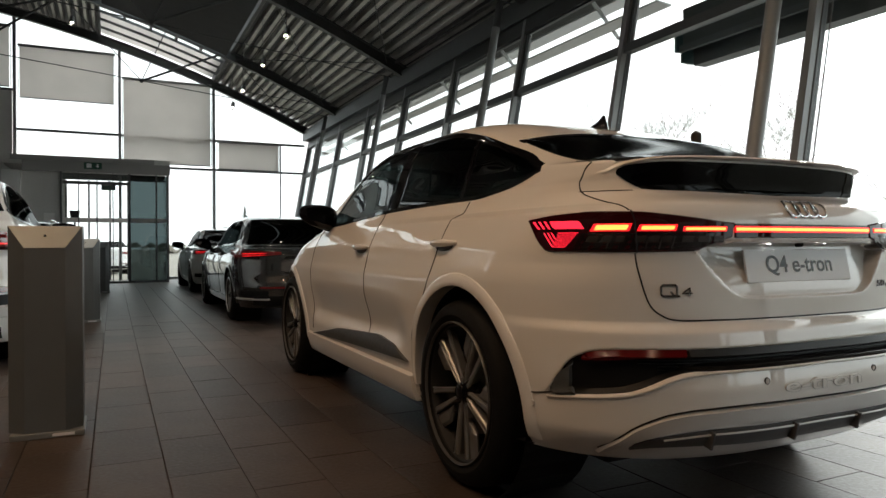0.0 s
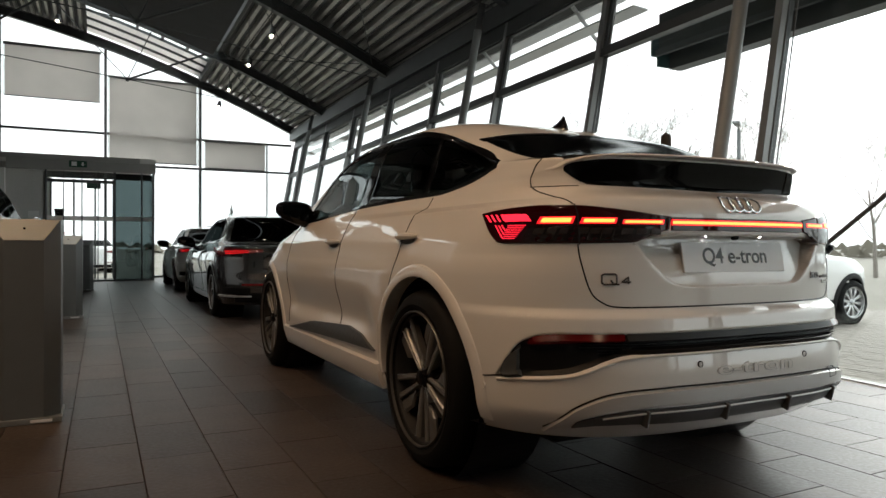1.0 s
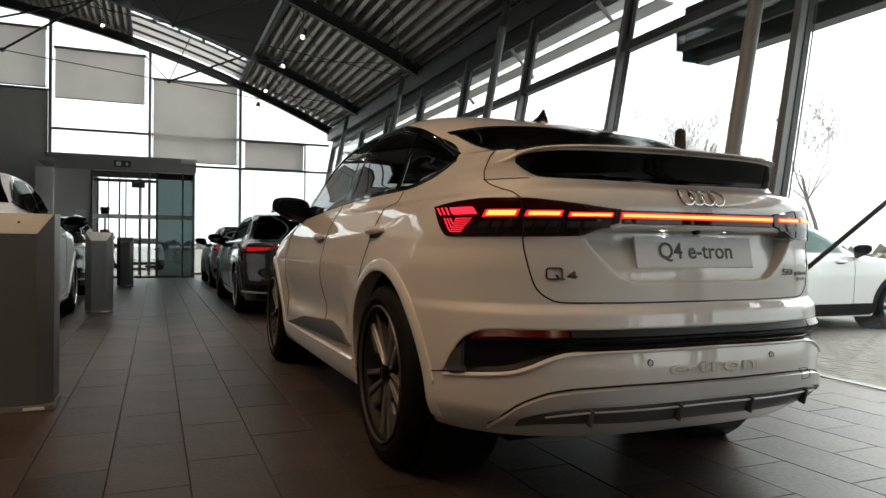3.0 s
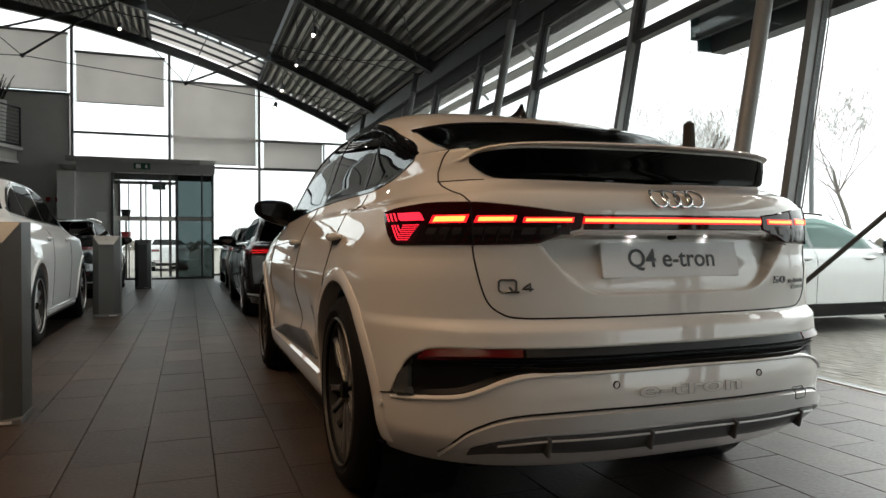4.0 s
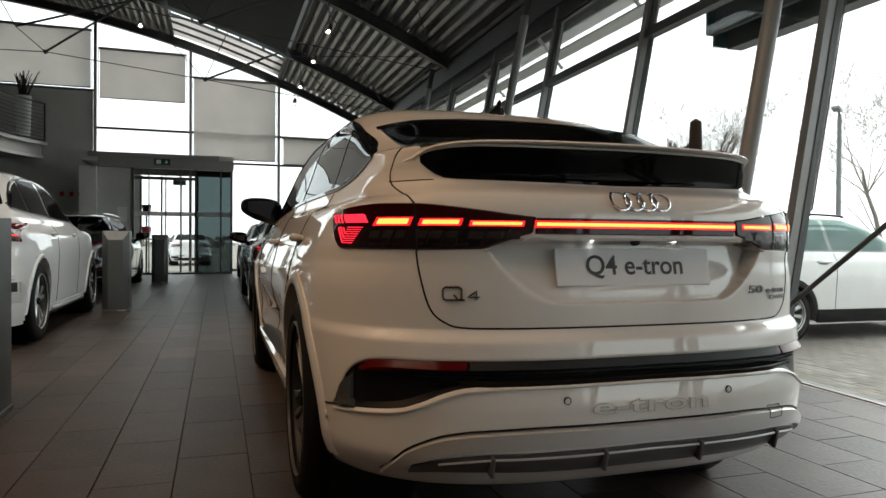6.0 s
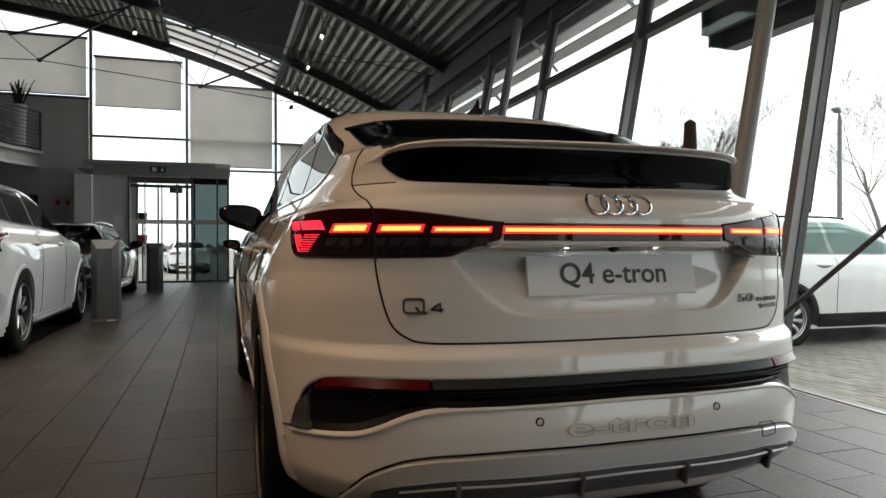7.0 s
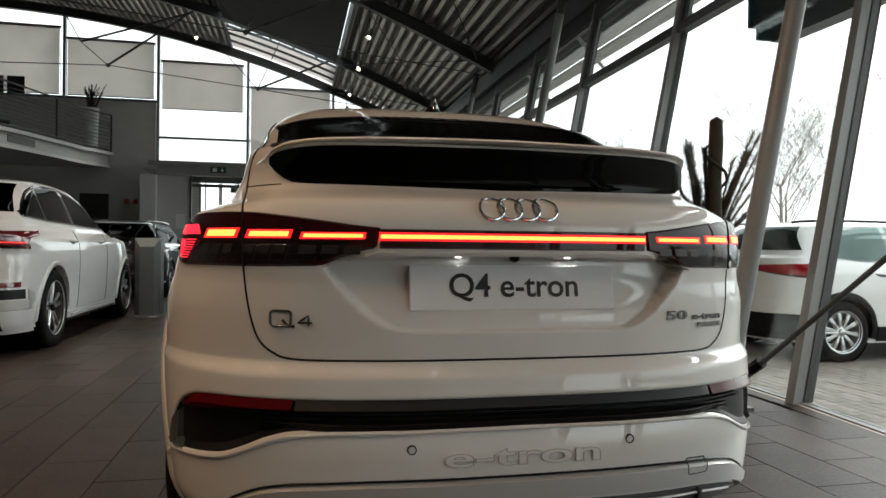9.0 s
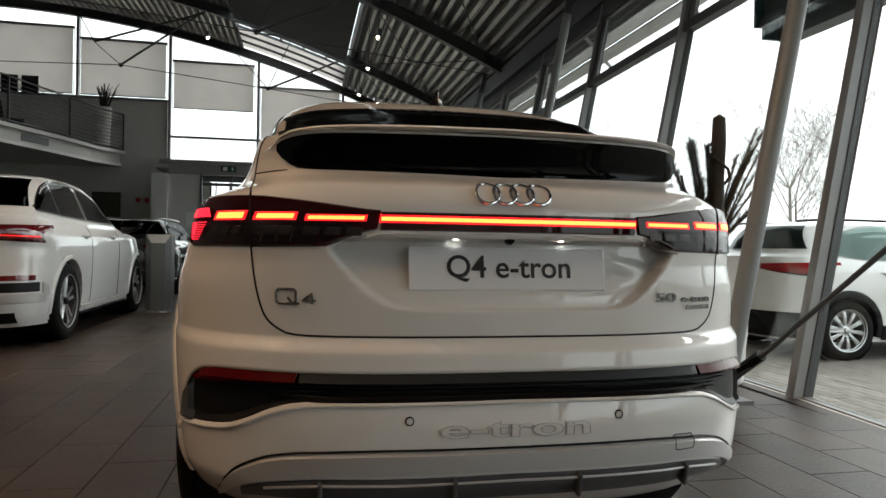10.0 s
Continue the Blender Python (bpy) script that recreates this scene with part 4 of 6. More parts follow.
for a, b, nm, gm in ((0.64, 1.17, "quarter_window", PRIVACY), (1.2, 1.86, "rear_side_window", PRIVACY), (1.97, 2.97, "front_side_window", SIDE_GLASS)):
    both(hero, nm, hs.panel("side", a, b, D_LO, D_HI, 0.001, 30, 6, rim=0.003, back=0.0), gm)
both(hero, "window_pillar", hs.panel("side", 1.86, 1.97, D_LO, D_HI, 0.003, 4, 6), BLACK_GLOSS)
both(hero, "window_pillar", hs.panel("side", 1.165, 1.205, D_LO, D_HI, 0.003, 3, 6), BLACK_GLOSS)
g = hs.panel("rear", -0.582, 0.582, RW_LO, RW_HI, 0.004, 40, 10, rim=0.004, back=0.002)
part("rear_window", facing(g, (0, -1, 1)), REAR_GLASS, hero, "dark tinted sloping rear window", smooth=True)
for lo, hi in ((lambda q: RW_LO(q) - 0.008, lambda q: RW_LO(q) + 0.01), (lambda q: RW_HI(q) - 0.012, lambda q: RW_HI(q) + 0.006)):
    part("window_frame", facing(hs.panel("rear", -0.588, 0.588, lo, hi, 0.0055, 40, 2, rim=0.003), (0, -1, 1)), BLACK_GLOSS, hero, smooth=True)
vs, fs = [], []
for i in range(11):
    z = 1.09 + (1.495 - 1.09) * i / 10
    for j in range(31):
        p = hs.front((j / 15 - 1) * (hs.w(z) - 0.085), z)
        vs.append((p.x, p.y + 0.004, p.z + 0.004))
for i in range(10):
    for j in range(30):
        a = i * 31 + j
        fs.append((a, a + 1, a + 32, a + 31))
part("windscreen", facing((vs, fs), (0, 1, 1)), SIDE_GLASS, hero, smooth=True)

# lower rear glass under the spoiler
BAND_GLASS = pane_mat("black_band_glass", (0.01, 0.011, 0.011), 0.02, 0.03, 0.1)
B_LO = curve([(0, 1.130), (0.45, 1.139), (0.53, 1.144), (0.56, 1.158), (0.592, 1.198)])
B_HI = curve([(0, 1.246), (0.45, 1.240), (0.56, 1.231), (0.584, 1.222), (0.592, 1.206)])
part("lower_rear_glass", facing(hs.panel("rear", -0.592, 0.592, lambda q: B_LO(abs(q)), lambda q: B_HI(abs(q)), 0.006, 60, 8, rim=0.006), (0, -1, 0)), BAND_GLASS, hero, "black glass band under the spoiler", smooth=True)
vs, fs = [], []
NS = 48
for i in range(NS + 1):
    x = (2 * i / NS - 1) * 0.635
    k = abs(x) / 0.635
    zl = B_HI(min(abs(x), 0.592)) + 0.005 - 0.012 * max(0, k - 0.93) / 0.07
    yl = hs.Y(x, 1.2) - 0.052 * (1 - k ** 6) + 0.004
    yb = hs.Y(x, 1.27) + 0.05
    zb = 1.262 - 0.014 * k * k
    for f, top in ((0, False), (0.02, True), (0.12, True), (0.4, True), (0.75, True), (1, True), (1, False), (0.3, False)):
        y = yl + (yb - yl) * f
        z = zl + (zb - zl) * f ** 0.85 + (0.007 if top else -0.006)
        if f == 0:
            z = zl + 0.002
        vs.append((x, y, z))
for i in range(NS):
    for k in range(8):
        k2 = (k + 1) % 8
        fs.append((i * 8 + k, i * 8 + k2, i * 8 + 8 + k2, i * 8 + 8 + k))
fs += [tuple(range(8)), tuple(NS * 8 + k for k in range(8))[::-1]]
part("spoiler", facing((vs, fs), (0, 0, 1)), PAINT_WHITE, hero, "white roof edge spoiler lip", smooth=True)

# tail lamps
W0 = hs.w(1.0)


def q_at(x):
    return math.asin(min(1, (abs(x) / W0)) ** 1.5) * 2 / math.pi


L_HI = curve([(q_at(0.335), 1.031), (q_at(0.37), 1.034), (q_at(0.49), 1.049), (q_at(0.58), 1.060), (q_at(0.66), 1.068), (q_at(0.76), 1.070), (0.74, 1.067), (0.82, 1.062), (0.88, 1.055), (0.905, 1.050), (0.916, 1.044)])
L_LO = curve([(q_at(0.335), 0.982), (q_at(0.37), 0.974), (q_at(0.42), 0.955), (q_at(0.465), 0.938), (q_at(0.64), 0.935), (q_at(0.80), 0.935), (0.715, 0.935), (0.745, 0.938), (0.785, 0.957), (0.86, 1.004), (0.90, 1.030), (0.916, 1.041)])


def on_lamp(name, q0, q1, lo, hi, h, material, label="", ns=12, nt=3, rim=0.002):
    g = hs.panel("wrap", q0, q1, lo, hi, h, ns, nt, rim=rim, back=0.002)
    g = facing(g, (-0.6, -1, 0))
    out = []
    for k, gg in enumerate((g, mirrored(g))):
        out.append(part(name, gg, material, hero if "lamp" in name else None, label, smooth=True))
    return out


lamps = on_lamp("tail_lamp", q_at(0.336), 0.916, L_LO, L_HI, 0.006, DARK_LENS, "smoked red tail lamp", 60, 8, 0.006)


def lit(q0, q1, lo, hi, material, h=0.0085, name="light_segment"):
    g = facing(hs.panel("wrap", q0, q1, lines(lo) if isinstance(lo, list) else (lambda q: lo), lines(hi) if isinstance(hi, list) else (lambda q: hi), h, 10, 2, rim=0.002, back=-0.005), (-0.6, -1, 0))
    for lamp, gg in zip(lamps, (g, mirrored(g))):
        part(name, gg, material, lamp, smooth=True)


LENS_RIB = mat("lens_rib", (0.045, 0.038, 0.038), 0.25, 0.5, vary=0)
SMOKE = mat("black_smoked_lens", (0.006, 0.004, 0.004), 0.05, vary=0, spec=0.25)
lit(q_at(0.40), 0.655, [(q_at(0.40), 0.972), (q_at(0.465), 0.943), (0.655, 0.940)], [(q_at(0.40), 0.998), (0.655, 0.9985)], SMOKE, 0.0064, "lower_lens")
lit(q_at(0.664), q_at(0.735), 1.006, 1.024, RED_HOT)
lit(q_at(0.540), q_at(0.632), 1.006, 1.0205, RED_HOT)
lit(q_at(0.372), q_at(0.508), 1.0045, 1.0155, RED_HOT)
for a, b, z0, z1 in ((0.657, 0.742, 1.002, 1.028), (0.533, 0.640, 1.002, 1.0245), (0.366, 0.515, 1.001, 1.019)):
    lit(q_at(a), q_at(b), z0, z1, RED_EDGE, 0.0072, "light_frame")
    for k in range(3):
        lit(q_at(a + (b - a) * (k + 0.1) / 3), q_at(a + (b - a) * (k + 0.9) / 3), z0 - 0.034, z0 - 0.012, LENS_RIB, 0.0066, "lamp_cell")
# outer block, slanted strokes and nested arrow of thin red lines
def stroke(q0, z0, q1, z1, w, name="light_line"):
    lit(q0, q1 + w, [(q0, z0), (q0 + w, z0), (q1 + w, z1 - 0.001)], [(q0, z0 + 0.001), (q1, z1), (q1 + w, z1)], RED_LIT, name=name)


lit(0.655, 0.812, [(0.655, 1.0115), (0.775, 1.0115), (0.812, 1.036)], [(0.655, 1.013), (0.692, 1.0375), (0.812, 1.0375)], RED_LIT, name="light_block")
for i in range(3):
    stroke(0.786 + 0.022 * i, 1.0115, 0.829 + 0.024 * i, 1.0375, 0.010)
for i in range(8):
    z = 0.9985 - 0.0064 * i
    corner = 0.745 - 0.0018 * i
    lit(0.666 + 0.0022 * i, corner, z - 0.0014, z + 0.0014, RED_LIT, name="light_line")
    if i in (3, 5, 7):
        stroke(corner - 0.005, z - 0.0014, corner + 1.42 * (1.0 - z), 1.0, 0.0055)
for z in (0.951, 0.966, 0.981):
    lit(q_at(0.50 - (z - 0.95) * 1.5), q_at(0.63), z, z + 0.0022, LENS_RIB, 0.0068, "lamp_rib")
    lit(q_at(0.665), q_at(0.735), z, z + 0.0022, LENS_RIB, 0.0068, "lamp_rib")
for x in (0.53, 0.565, 0.60, 0.69):
    lit(q_at(x), q_at(x + 0.004), 0.946, 0.988, LENS_RIB, 0.0068, "lamp_rib")
strip = part("light_strip", facing(hs.panel("rear", -0.337, 0.337, lambda q: 0.978, lambda q: 1.030, 0.006, 30, 4), (0, -1, 0)), DARK_LENS, hero, "smoked black strip between the lamps", smooth=True)
part("light_segment", facing(hs.panel("rear", -0.333, 0.333, lambda q: 1.003, lambda q: 1.0155, 0.0085, 30, 2, rim=0.002, back=-0.004), (0, -1, 0)), RED_HOT, strip, smooth=True)
part("light_frame", facing(hs.panel("rear", -0.335, 0.335, lambda q: 0.998, lambda q: 1.0205, 0.0072, 30, 2, rim=0.002, back=-0.004), (0, -1, 0)), RED_EDGE, strip, smooth=True)
LIP = curve([(0, 0.9745), (0.33, 0.9740), (0.37, 0.9690), (0.42, 0.9530), (0.475, 0.9350)])
part("strip_edge", facing(hs.panel("rear", -0.475, 0.475, lambda q: LIP(abs(q)) - 0.0045, lambda q: LIP(abs(q)) + 0.003, 0.009, 60, 2, rim=0.003), (0, -1, 0)), PAINT_WHITE, hero, smooth=True)
PLATE_LED = mat("plate_light", (1.0, 0.97, 0.92), 0.3, vary=0, emit=22.0)
for x in (-0.14, 0.14):
    part("plate_light", moved(box(-0.007, 0.007, -0.004, 0.004, -0.002, 0.002, 0.001), pose(x, hs.Y(x, 0.95) - 0.016, 0.964)), PLATE_LED, hero)
part("camera_eye", moved(lathe([(0.0, -0.012), (0.009, -0.01), (0.012, 0), (0.012, 0.01)], 16, "y"), pose(0.0, 0.035, 0.962)), BLACK_GLOSS, hero, smooth=True)

# tailgate gap, flank gap behind the arch
half_gap = [(0.0, 0.7215), (0.4, 0.722), (0.53, 0.7245), (0.573, 0.738), (0.604, 0.765), (0.622, 0.81), (0.635, 0.87), (0.643, 0.934)]
lamp_gap = [(0.643, 0.934), (0.645, 1.0), (0.648, 1.07)]
up_gap = [(0.648, 1.07), (0.652, 1.12), (0.648, 1.18), (0.632, 1.235), (0.605, 1.262)]
for sg in (-1, 1):
    for pts in (half_gap, up_gap, lamp_gap):
        g = tube([(sg * x, hs.Y(x, z) + (0.001 if pts is not lamp_gap else -0.0075), z) for x, z in smooth(pts, 8)], 0.003, 6)
        part("tailgate_gap", g, BLACK, hero)
    part("tailgate_gap", tube([tuple(hs.rear(sg * x, z)) for x, z in along([(0.655, 1.145), (0.56, 1.142)], 8)], 0.002, 6), BLACK, hero)
both(hero, "bumper_gap", tube([tuple(hs.side(y, z)) for y, z in along([(0.30, 0.484), (0.38, 0.470), (0.45, 0.463)], 6)], 0.0025, 6), BLACK)


# bumper recess and lower bumper
def rear_part(name, x0, x1, lo, hi, h, material, label="", ns=30, nt=4, rim=0.004, back=0.006, parent=None):
    return part(name, facing(hs.panel("rear", x0, x1, lo, hi, h, ns, nt, rim=rim, back=back), (0, -1, 0)), material, parent or hero, label, smooth=True)


TRIM_BLACK = mat("satin_black_trim", (0.018, 0.019, 0.02), 0.5, vary=0.1, scale=20, spec=0.3)
REFLECTOR = mat("dark_red_reflector", (0.085, 0.003, 0.004), 0.15, vary=0.25, scale=30, spec=0.2)
rear_part("bumper_grille", -0.826, 0.826, lambda q: INS_LO(abs(q)) + 0.004, lambda q: max(INS_HI(abs(q)) - 0.004, INS_LO(abs(q)) + 0.006), 0.002, BLACK, "black recessed bumper grille", 90, 8)
rear_part("bumper_trim", -0.521, 0.521, lambda q: 0.606, lambda q: INS_HI(abs(q)) - 0.002, 0.024, TRIM_BLACK, "black bumper trim", 40, 3)
for sg in (-1, 1):
    a, b = sorted((sg * 0.524, sg * 0.772))
    rear_part("reflector", a, b, lambda q: 0.604 - 0.01 * step(0.6, 0.78, abs(q)), lambda q: INS_HI(abs(q)) - 0.002, 0.024, REFLECTOR, "dark red reflector", 20, 3)
    a, b = sorted((sg * 0.788, sg * 0.822))
    rear_part("corner_fin", a, b, lambda q: INS_LO(abs(q)) + 0.003, lambda q: max(INS_LO(abs(q)) + 0.01, INS_HI(abs(q)) - 0.012), 0.016, STEEL_DARK, "grey corner fin", 8, 4)
for k in range(4):
    rear_part("grille_rib", -0.6 - 0.05 * (k < 2), 0.6 + 0.05 * (k < 2), lambda q: max(0.5985 - 0.0095 * k, INS_LO(abs(q)) + 0.003), lambda q: max(0.6025 - 0.0095 * k, INS_LO(abs(q)) + 0.005), 0.016, BLACK, "", 40, 1, rim=0.001)
pts = [(x, INS_LO(abs(x))) for x in np.linspace(-0.832, 0.832, 90)]
part("bumper_edge", tube([(x, hs.Y(x, z - 0.006) - 0.002, z - 0.001) for x, z in pts], 0.0052, 8), PAINT_WHITE, hero, smooth=True)
S_HI = curve([(0, 0.461), (0.3, 0.461), (0.5, 0.453), (0.58, 0.441), (0.65, 0.41), (0.69, 0.376), (0.725, 0.30)])
S_LO = curve([(0, 0.402), (0.45, 0.397), (0.58, 0.382), (0.66, 0.352), (0.70, 0.31), (0.725, 0.285)])
rear_part("silver_skirt", -0.72, 0.72, lambda q: S_LO(abs(q)), lambda q: S_HI(abs(q)), 0.014, SILVER, "satin silver bumper skirt", 60, 6, 0.008)
part("skirt_gap", tube([(x, hs.Y(x, S_HI(abs(x))) - 0.002, S_HI(abs(x)) + 0.002) for x in np.linspace(-0.72, 0.72, 70)], 0.003, 6), BLACK, hero)
GREY_PL = mat("grey_diffuser_plastic", (0.085, 0.087, 0.09), 0.42, vary=0.08, scale=20)
rear_part("diffuser", -0.66, 0.66, lambda q: S_LO(abs(q)) - 0.066 + 0.03 * (q / 0.66) ** 4, lambda q: S_LO(abs(q)) - 0.002, 0.006, GREY_PL, "grey plastic diffuser", 60, 5)
part("diffuser_line", tube([(x, hs.Y(x, S_LO(abs(x)) - 0.02) - 0.012, S_LO(abs(x)) - 0.017) for x in np.linspace(-0.6, 0.6, 50)], 0.0035, 8), SILVER, hero, smooth=True)
for x in (-0.47, -0.156, 0.156, 0.47):
    z = S_LO(abs(x))
    y = hs.Y(x, z - 0.03)
    part("diffuser_fin", moved(box(-0.005, 0.005, -0.02, 0.02, -0.028, 0.03, 0.003), pose(x, y - 0.002, z - 0.034, 14)), GREY_PL, hero)
part("lower_lip", facing(hs.panel("rear", -0.62, 0.62, lambda q: 0.285, lambda q: S_LO(abs(q)) - 0.07 + 0.03 * (q / 0.62) ** 4, -0.01, 40, 4, back=0.03), (0, -1, 0)), BLACK, hero)
for x in (-0.265, 0.265):
    part("parking_sensor", moved(lathe([(0.0085, 0.004), (0.0085, -0.0015), (0.0105, -0.002), (0.0115, 0.004)], 24, "y"), pose(x, hs.Y(x, 0.531) - 0.001, 0.531)), BLACK, hero, smooth=True)
    part("sensor_face", moved(lathe([(0.0, -0.0015), (0.0082, -0.001), (0.0085, 0.004)], 20, "y"), pose(x, hs.Y(x, 0.531) - 0.0005, 0.531)), PAINT_WHITE, hero, smooth=True)
for sg in (-1, 1):
    part("parking_sensor", moved(lathe([(0.0, -0.002), (0.0085, -0.0015), (0.0105, -0.002), (0.0115, 0.004)], 20, "x"), pose(sg * 0.850, 0.396, 0.433, 0, 0, 0 if sg < 0 else 180)), PAINT_WHITE, hero, smooth=True)
sq = [(0.431, 0.462), (0.434, 0.467), (0.49, 0.465), (0.494, 0.46), (0.493, 0.436), (0.488, 0.43), (0.436, 0.43), (0.431, 0.434), (0.431, 0.462)]
part("tow_cover_gap", tube([(x, hs.Y(x, z) - 0.0145 if z < 0.455 else hs.Y(x, z) - 0.001, z) for x, z in along(sq, 3)], 0.0015, 5), BLACK, hero)


# writing
def letters(body, size, depth, wide=1.0, bold=0.0, outline=0.0):
    cu = bpy.data.curves.new("letters", "FONT")
    cu.body, cu.size, cu.extrude, cu.offset = body, size, depth / 2, bold
    if outline:
        cu.fill_mode, cu.extrude, cu.bevel_depth, cu.bevel_resolution, cu.resolution_u = "NONE", 0.0, outline, 1, 6
    cu.align_x, cu.align_y = "CENTER", "CENTER"
    ob = bpy.data.objects.new("letters", cu)
    me = bpy.data.meshes.new_from_object(ob)
    g = [(v.co.x * wide, v.co.y, v.co.z) for v in me.vertices], [tuple(p.vertices) for p in me.polygons]
    bpy.data.objects.remove(ob)
    bpy.data.meshes.remove(me)
    return g


def fit_width(g, w, hgt=None):
    xs, ys = [p[0] for p in g[0]], [p[1] for p in g[0]]
    k = w / (max(xs) - min(xs))
    kh = k if hgt is None else hgt / (max(ys) - min(ys))
    cx, cy = (max(xs) + min(xs)) / 2, (max(ys) + min(ys)) / 2
    return [((x - cx) * k, (y - cy) * kh, z) for x, y, z in g[0]], g[1]


def on_tail(g, x0, z0, h):
    return [(x0 + x, hs.Y(x0 + x, z0 + y) - h - d, z0 + y) for x, y, d in g[0]], [tuple(reversed(f)) for f in g[1]]


tilt = math.degrees(math.atan2(0.02, 0.11))
pm = pose(0, 0.0425 - 0.004, 0.889, -tilt)
plate = part("display_plate", moved(box(-0.26, 0.26, -0.004, 0.004, -0.055, 0.055, 0.003), pm), DOT_WHITE, hero, "white display plate with black lettering")
gl = fit_width(letters("Q4 e-tron", 0.06, 0.001, bold=0.0007), 0.327)
part("plate_lettering", moved(([(x, -0.0052 - z, y) for x, y, z in gl[0]], gl[1]), pm), DOT_BLACK, plate)


def stroke(pts, x0, z0, r=0.0031, closed=False):
    """A raised line on the tailgate."""
    p = along(pts + ([pts[0]] if closed else []), 3)
    return tube([(x0 + a, hs.Y(x0 + a, z0 + b) - 0.003, z0 + b) for a, b in p], r, 8)


square_q = [(-0.0235, -0.012), (-0.0235, 0.012), (-0.0175, 0.0175), (0.0175, 0.0175), (0.0235, 0.012), (0.0235, -0.012), (0.0175, -0.0175), (-0.0175, -0.0175)]
DARK_CHROME = mat("dark_chrome", (0.16, 0.158, 0.155), 0.2, 0.9, vary=0)
part("model_badge", join(stroke(square_q, -0.556, 0.8175, closed=True), stroke([(0.004, -0.003), (0.016, -0.0175), (0.032, -0.0175)], -0.556, 0.8175), stroke([(0.008, -0.012), (0.008, 0.012), (-0.016, -0.005), (0.016, -0.005)], -0.501, 0.813, 0.0026)), DARK_CHROME, hero, "dark chrome badge")
g50 = fit_width(letters("50", 0.04, 0.004, bold=0.0006), 0.068, 0.024)
get = fit_width(letters("e-tron", 0.04, 0.004, bold=0.0008), 0.11, 0.016)
part("power_badge", join(on_tail(g50, 0.437, 0.818, 0.003), on_tail(get, 0.545, 0.812, 0.003)), mat("satin_chrome", (0.16, 0.16, 0.165), 0.3, 0.3, vary=0), hero, "chrome badge")
part("badge_bar", on_tail(box(-0.045, 0.045, -0.006, 0.006, 0, 0.003), 0.553, 0.790, 0.002), DARK_CHROME, hero)
gb = fit_width(letters("e-tron", 0.05, 0.005, bold=0.001, outline=0.0007), 0.38, 0.040)
gf = fit_width(letters("e-tron", 0.05, 0.003, bold=0.001), 0.379, 0.0395)
part("bumper_lettering", on_tail(gf, -0.003, 0.508, 0.0022), PAINT_WHITE, hero, "embossed lettering in body colour")
# Grey outline painted as the shadow line round the raised letters.
part("lettering_edge", on_tail(gb, -0.003, 0.508, 0.0032), mat("painted_shadow_line", (0.34, 0.335, 0.33), 0.4, vary=0), hero)
for k in range(4):
    cx = -0.0665 + 0.0445 * k
    loop = [(cx + 0.0305 * math.cos(w), 1.079 + 0.0305 * 0.86 * math.sin(w)) for w in np.linspace(0, 2 * math.pi, 33)]
    part("ring", tube([(x, hs.Y(x, z) - 0.006, z) for x, z in loop], 0.0042, 8, False), CHROME, hero, "chrome ring emblem" if k == 0 else "", smooth=True)

# antenna, mirrors, cabin, wheels
prof = [(0.0, 0.034, 1.050, 1.215), (0.010, 0.027, 1.054, 1.205), (0.024, 0.014, 1.060, 1.150), (0.040, 0.007, 1.066, 1.115), (0.052, 0.005, 1.070, 1.098), (0.058, 0.002, 1.076, 1.090)]
vs, fs = [], []
for h, hw2, y0, y1 in prof:
    for i in range(16):
        w = 2 * math.pi * i / 16
        y = (y0 + y1) / 2 + (y1 - y0) / 2 * math.cos(w)
        vs.append((0.008 + hw2 * math.sin(w), y, 1.524 + h + (0.012 * math.cos(w) if h < 0.005 else 0)))
for j in range(len(prof) - 1):
    for i in range(16):
        i2 = (i + 1) % 16
        fs.append((j * 16 + i, j * 16 + i2, j * 16 + 16 + i2, j * 16 + 16 + i))
fs.append(tuple((len(prof) - 1) * 16 + i for i in range(16)))
part("roof_antenna", facing((vs, fs), (0, 0, 1)), BLACK_GLOSS, hero, "black shark fin antenna", smooth=True)
mirror_of(hero, 0.888, 2.90, 1.165, BLACK_GLOSS, BLACK, 0.95)
CABIN = mat("dark_upholstery", (0.02, 0.02, 0.021), 0.7, vary=0.1, scale=20)
for x in (-0.37, 0.37):
    part("front_seat", join(box(x - 0.25, x + 0.25, 1.95, 2.45, 0.5, 0.68, 0.06), moved(box(-0.24, 0.24, -0.07, 0.07, 0, 0.62, 0.06), pose(x, 2.0, 0.62, 14)), moved(box(-0.12, 0.12, -0.05, 0.05, 0, 0.18, 0.04), pose(x, 1.83, 1.26, 8))), CABIN, hero, smooth=True)
    part("headrest", moved(box(-0.12, 0.12, -0.05, 0.05, 0, 0.17, 0.04), pose(x, 0.95, 1.13, 6)), CABIN, hero, smooth=True)
part("rear_bench", join(box(-0.62, 0.62, 1.05, 1.5, 0.5, 0.66, 0.05), moved(box(-0.6, 0.6, -0.07, 0.07, 0, 0.55, 0.05), pose(0, 1.02, 0.62, 12))), CABIN, hero, smooth=True)
part("dashboard", box(-0.74, 0.74, 3.0, 3.62, 0.7, 1.06, 0.05), CABIN, hero, smooth=True)
part("steering_wheel", moved(tube([(0.18 * math.cos(w), 0.18 * math.sin(w), 0) for w in np.linspace(0, 2 * math.pi, 29)], 0.014, 8, False), pose(-0.37, 2.9, 1.02, 65)), CABIN, hero, smooth=True)
part("cabin_floor", box(-0.8, 0.8, 0.35, 3.6, 0.46, 0.5), BLACK, hero)
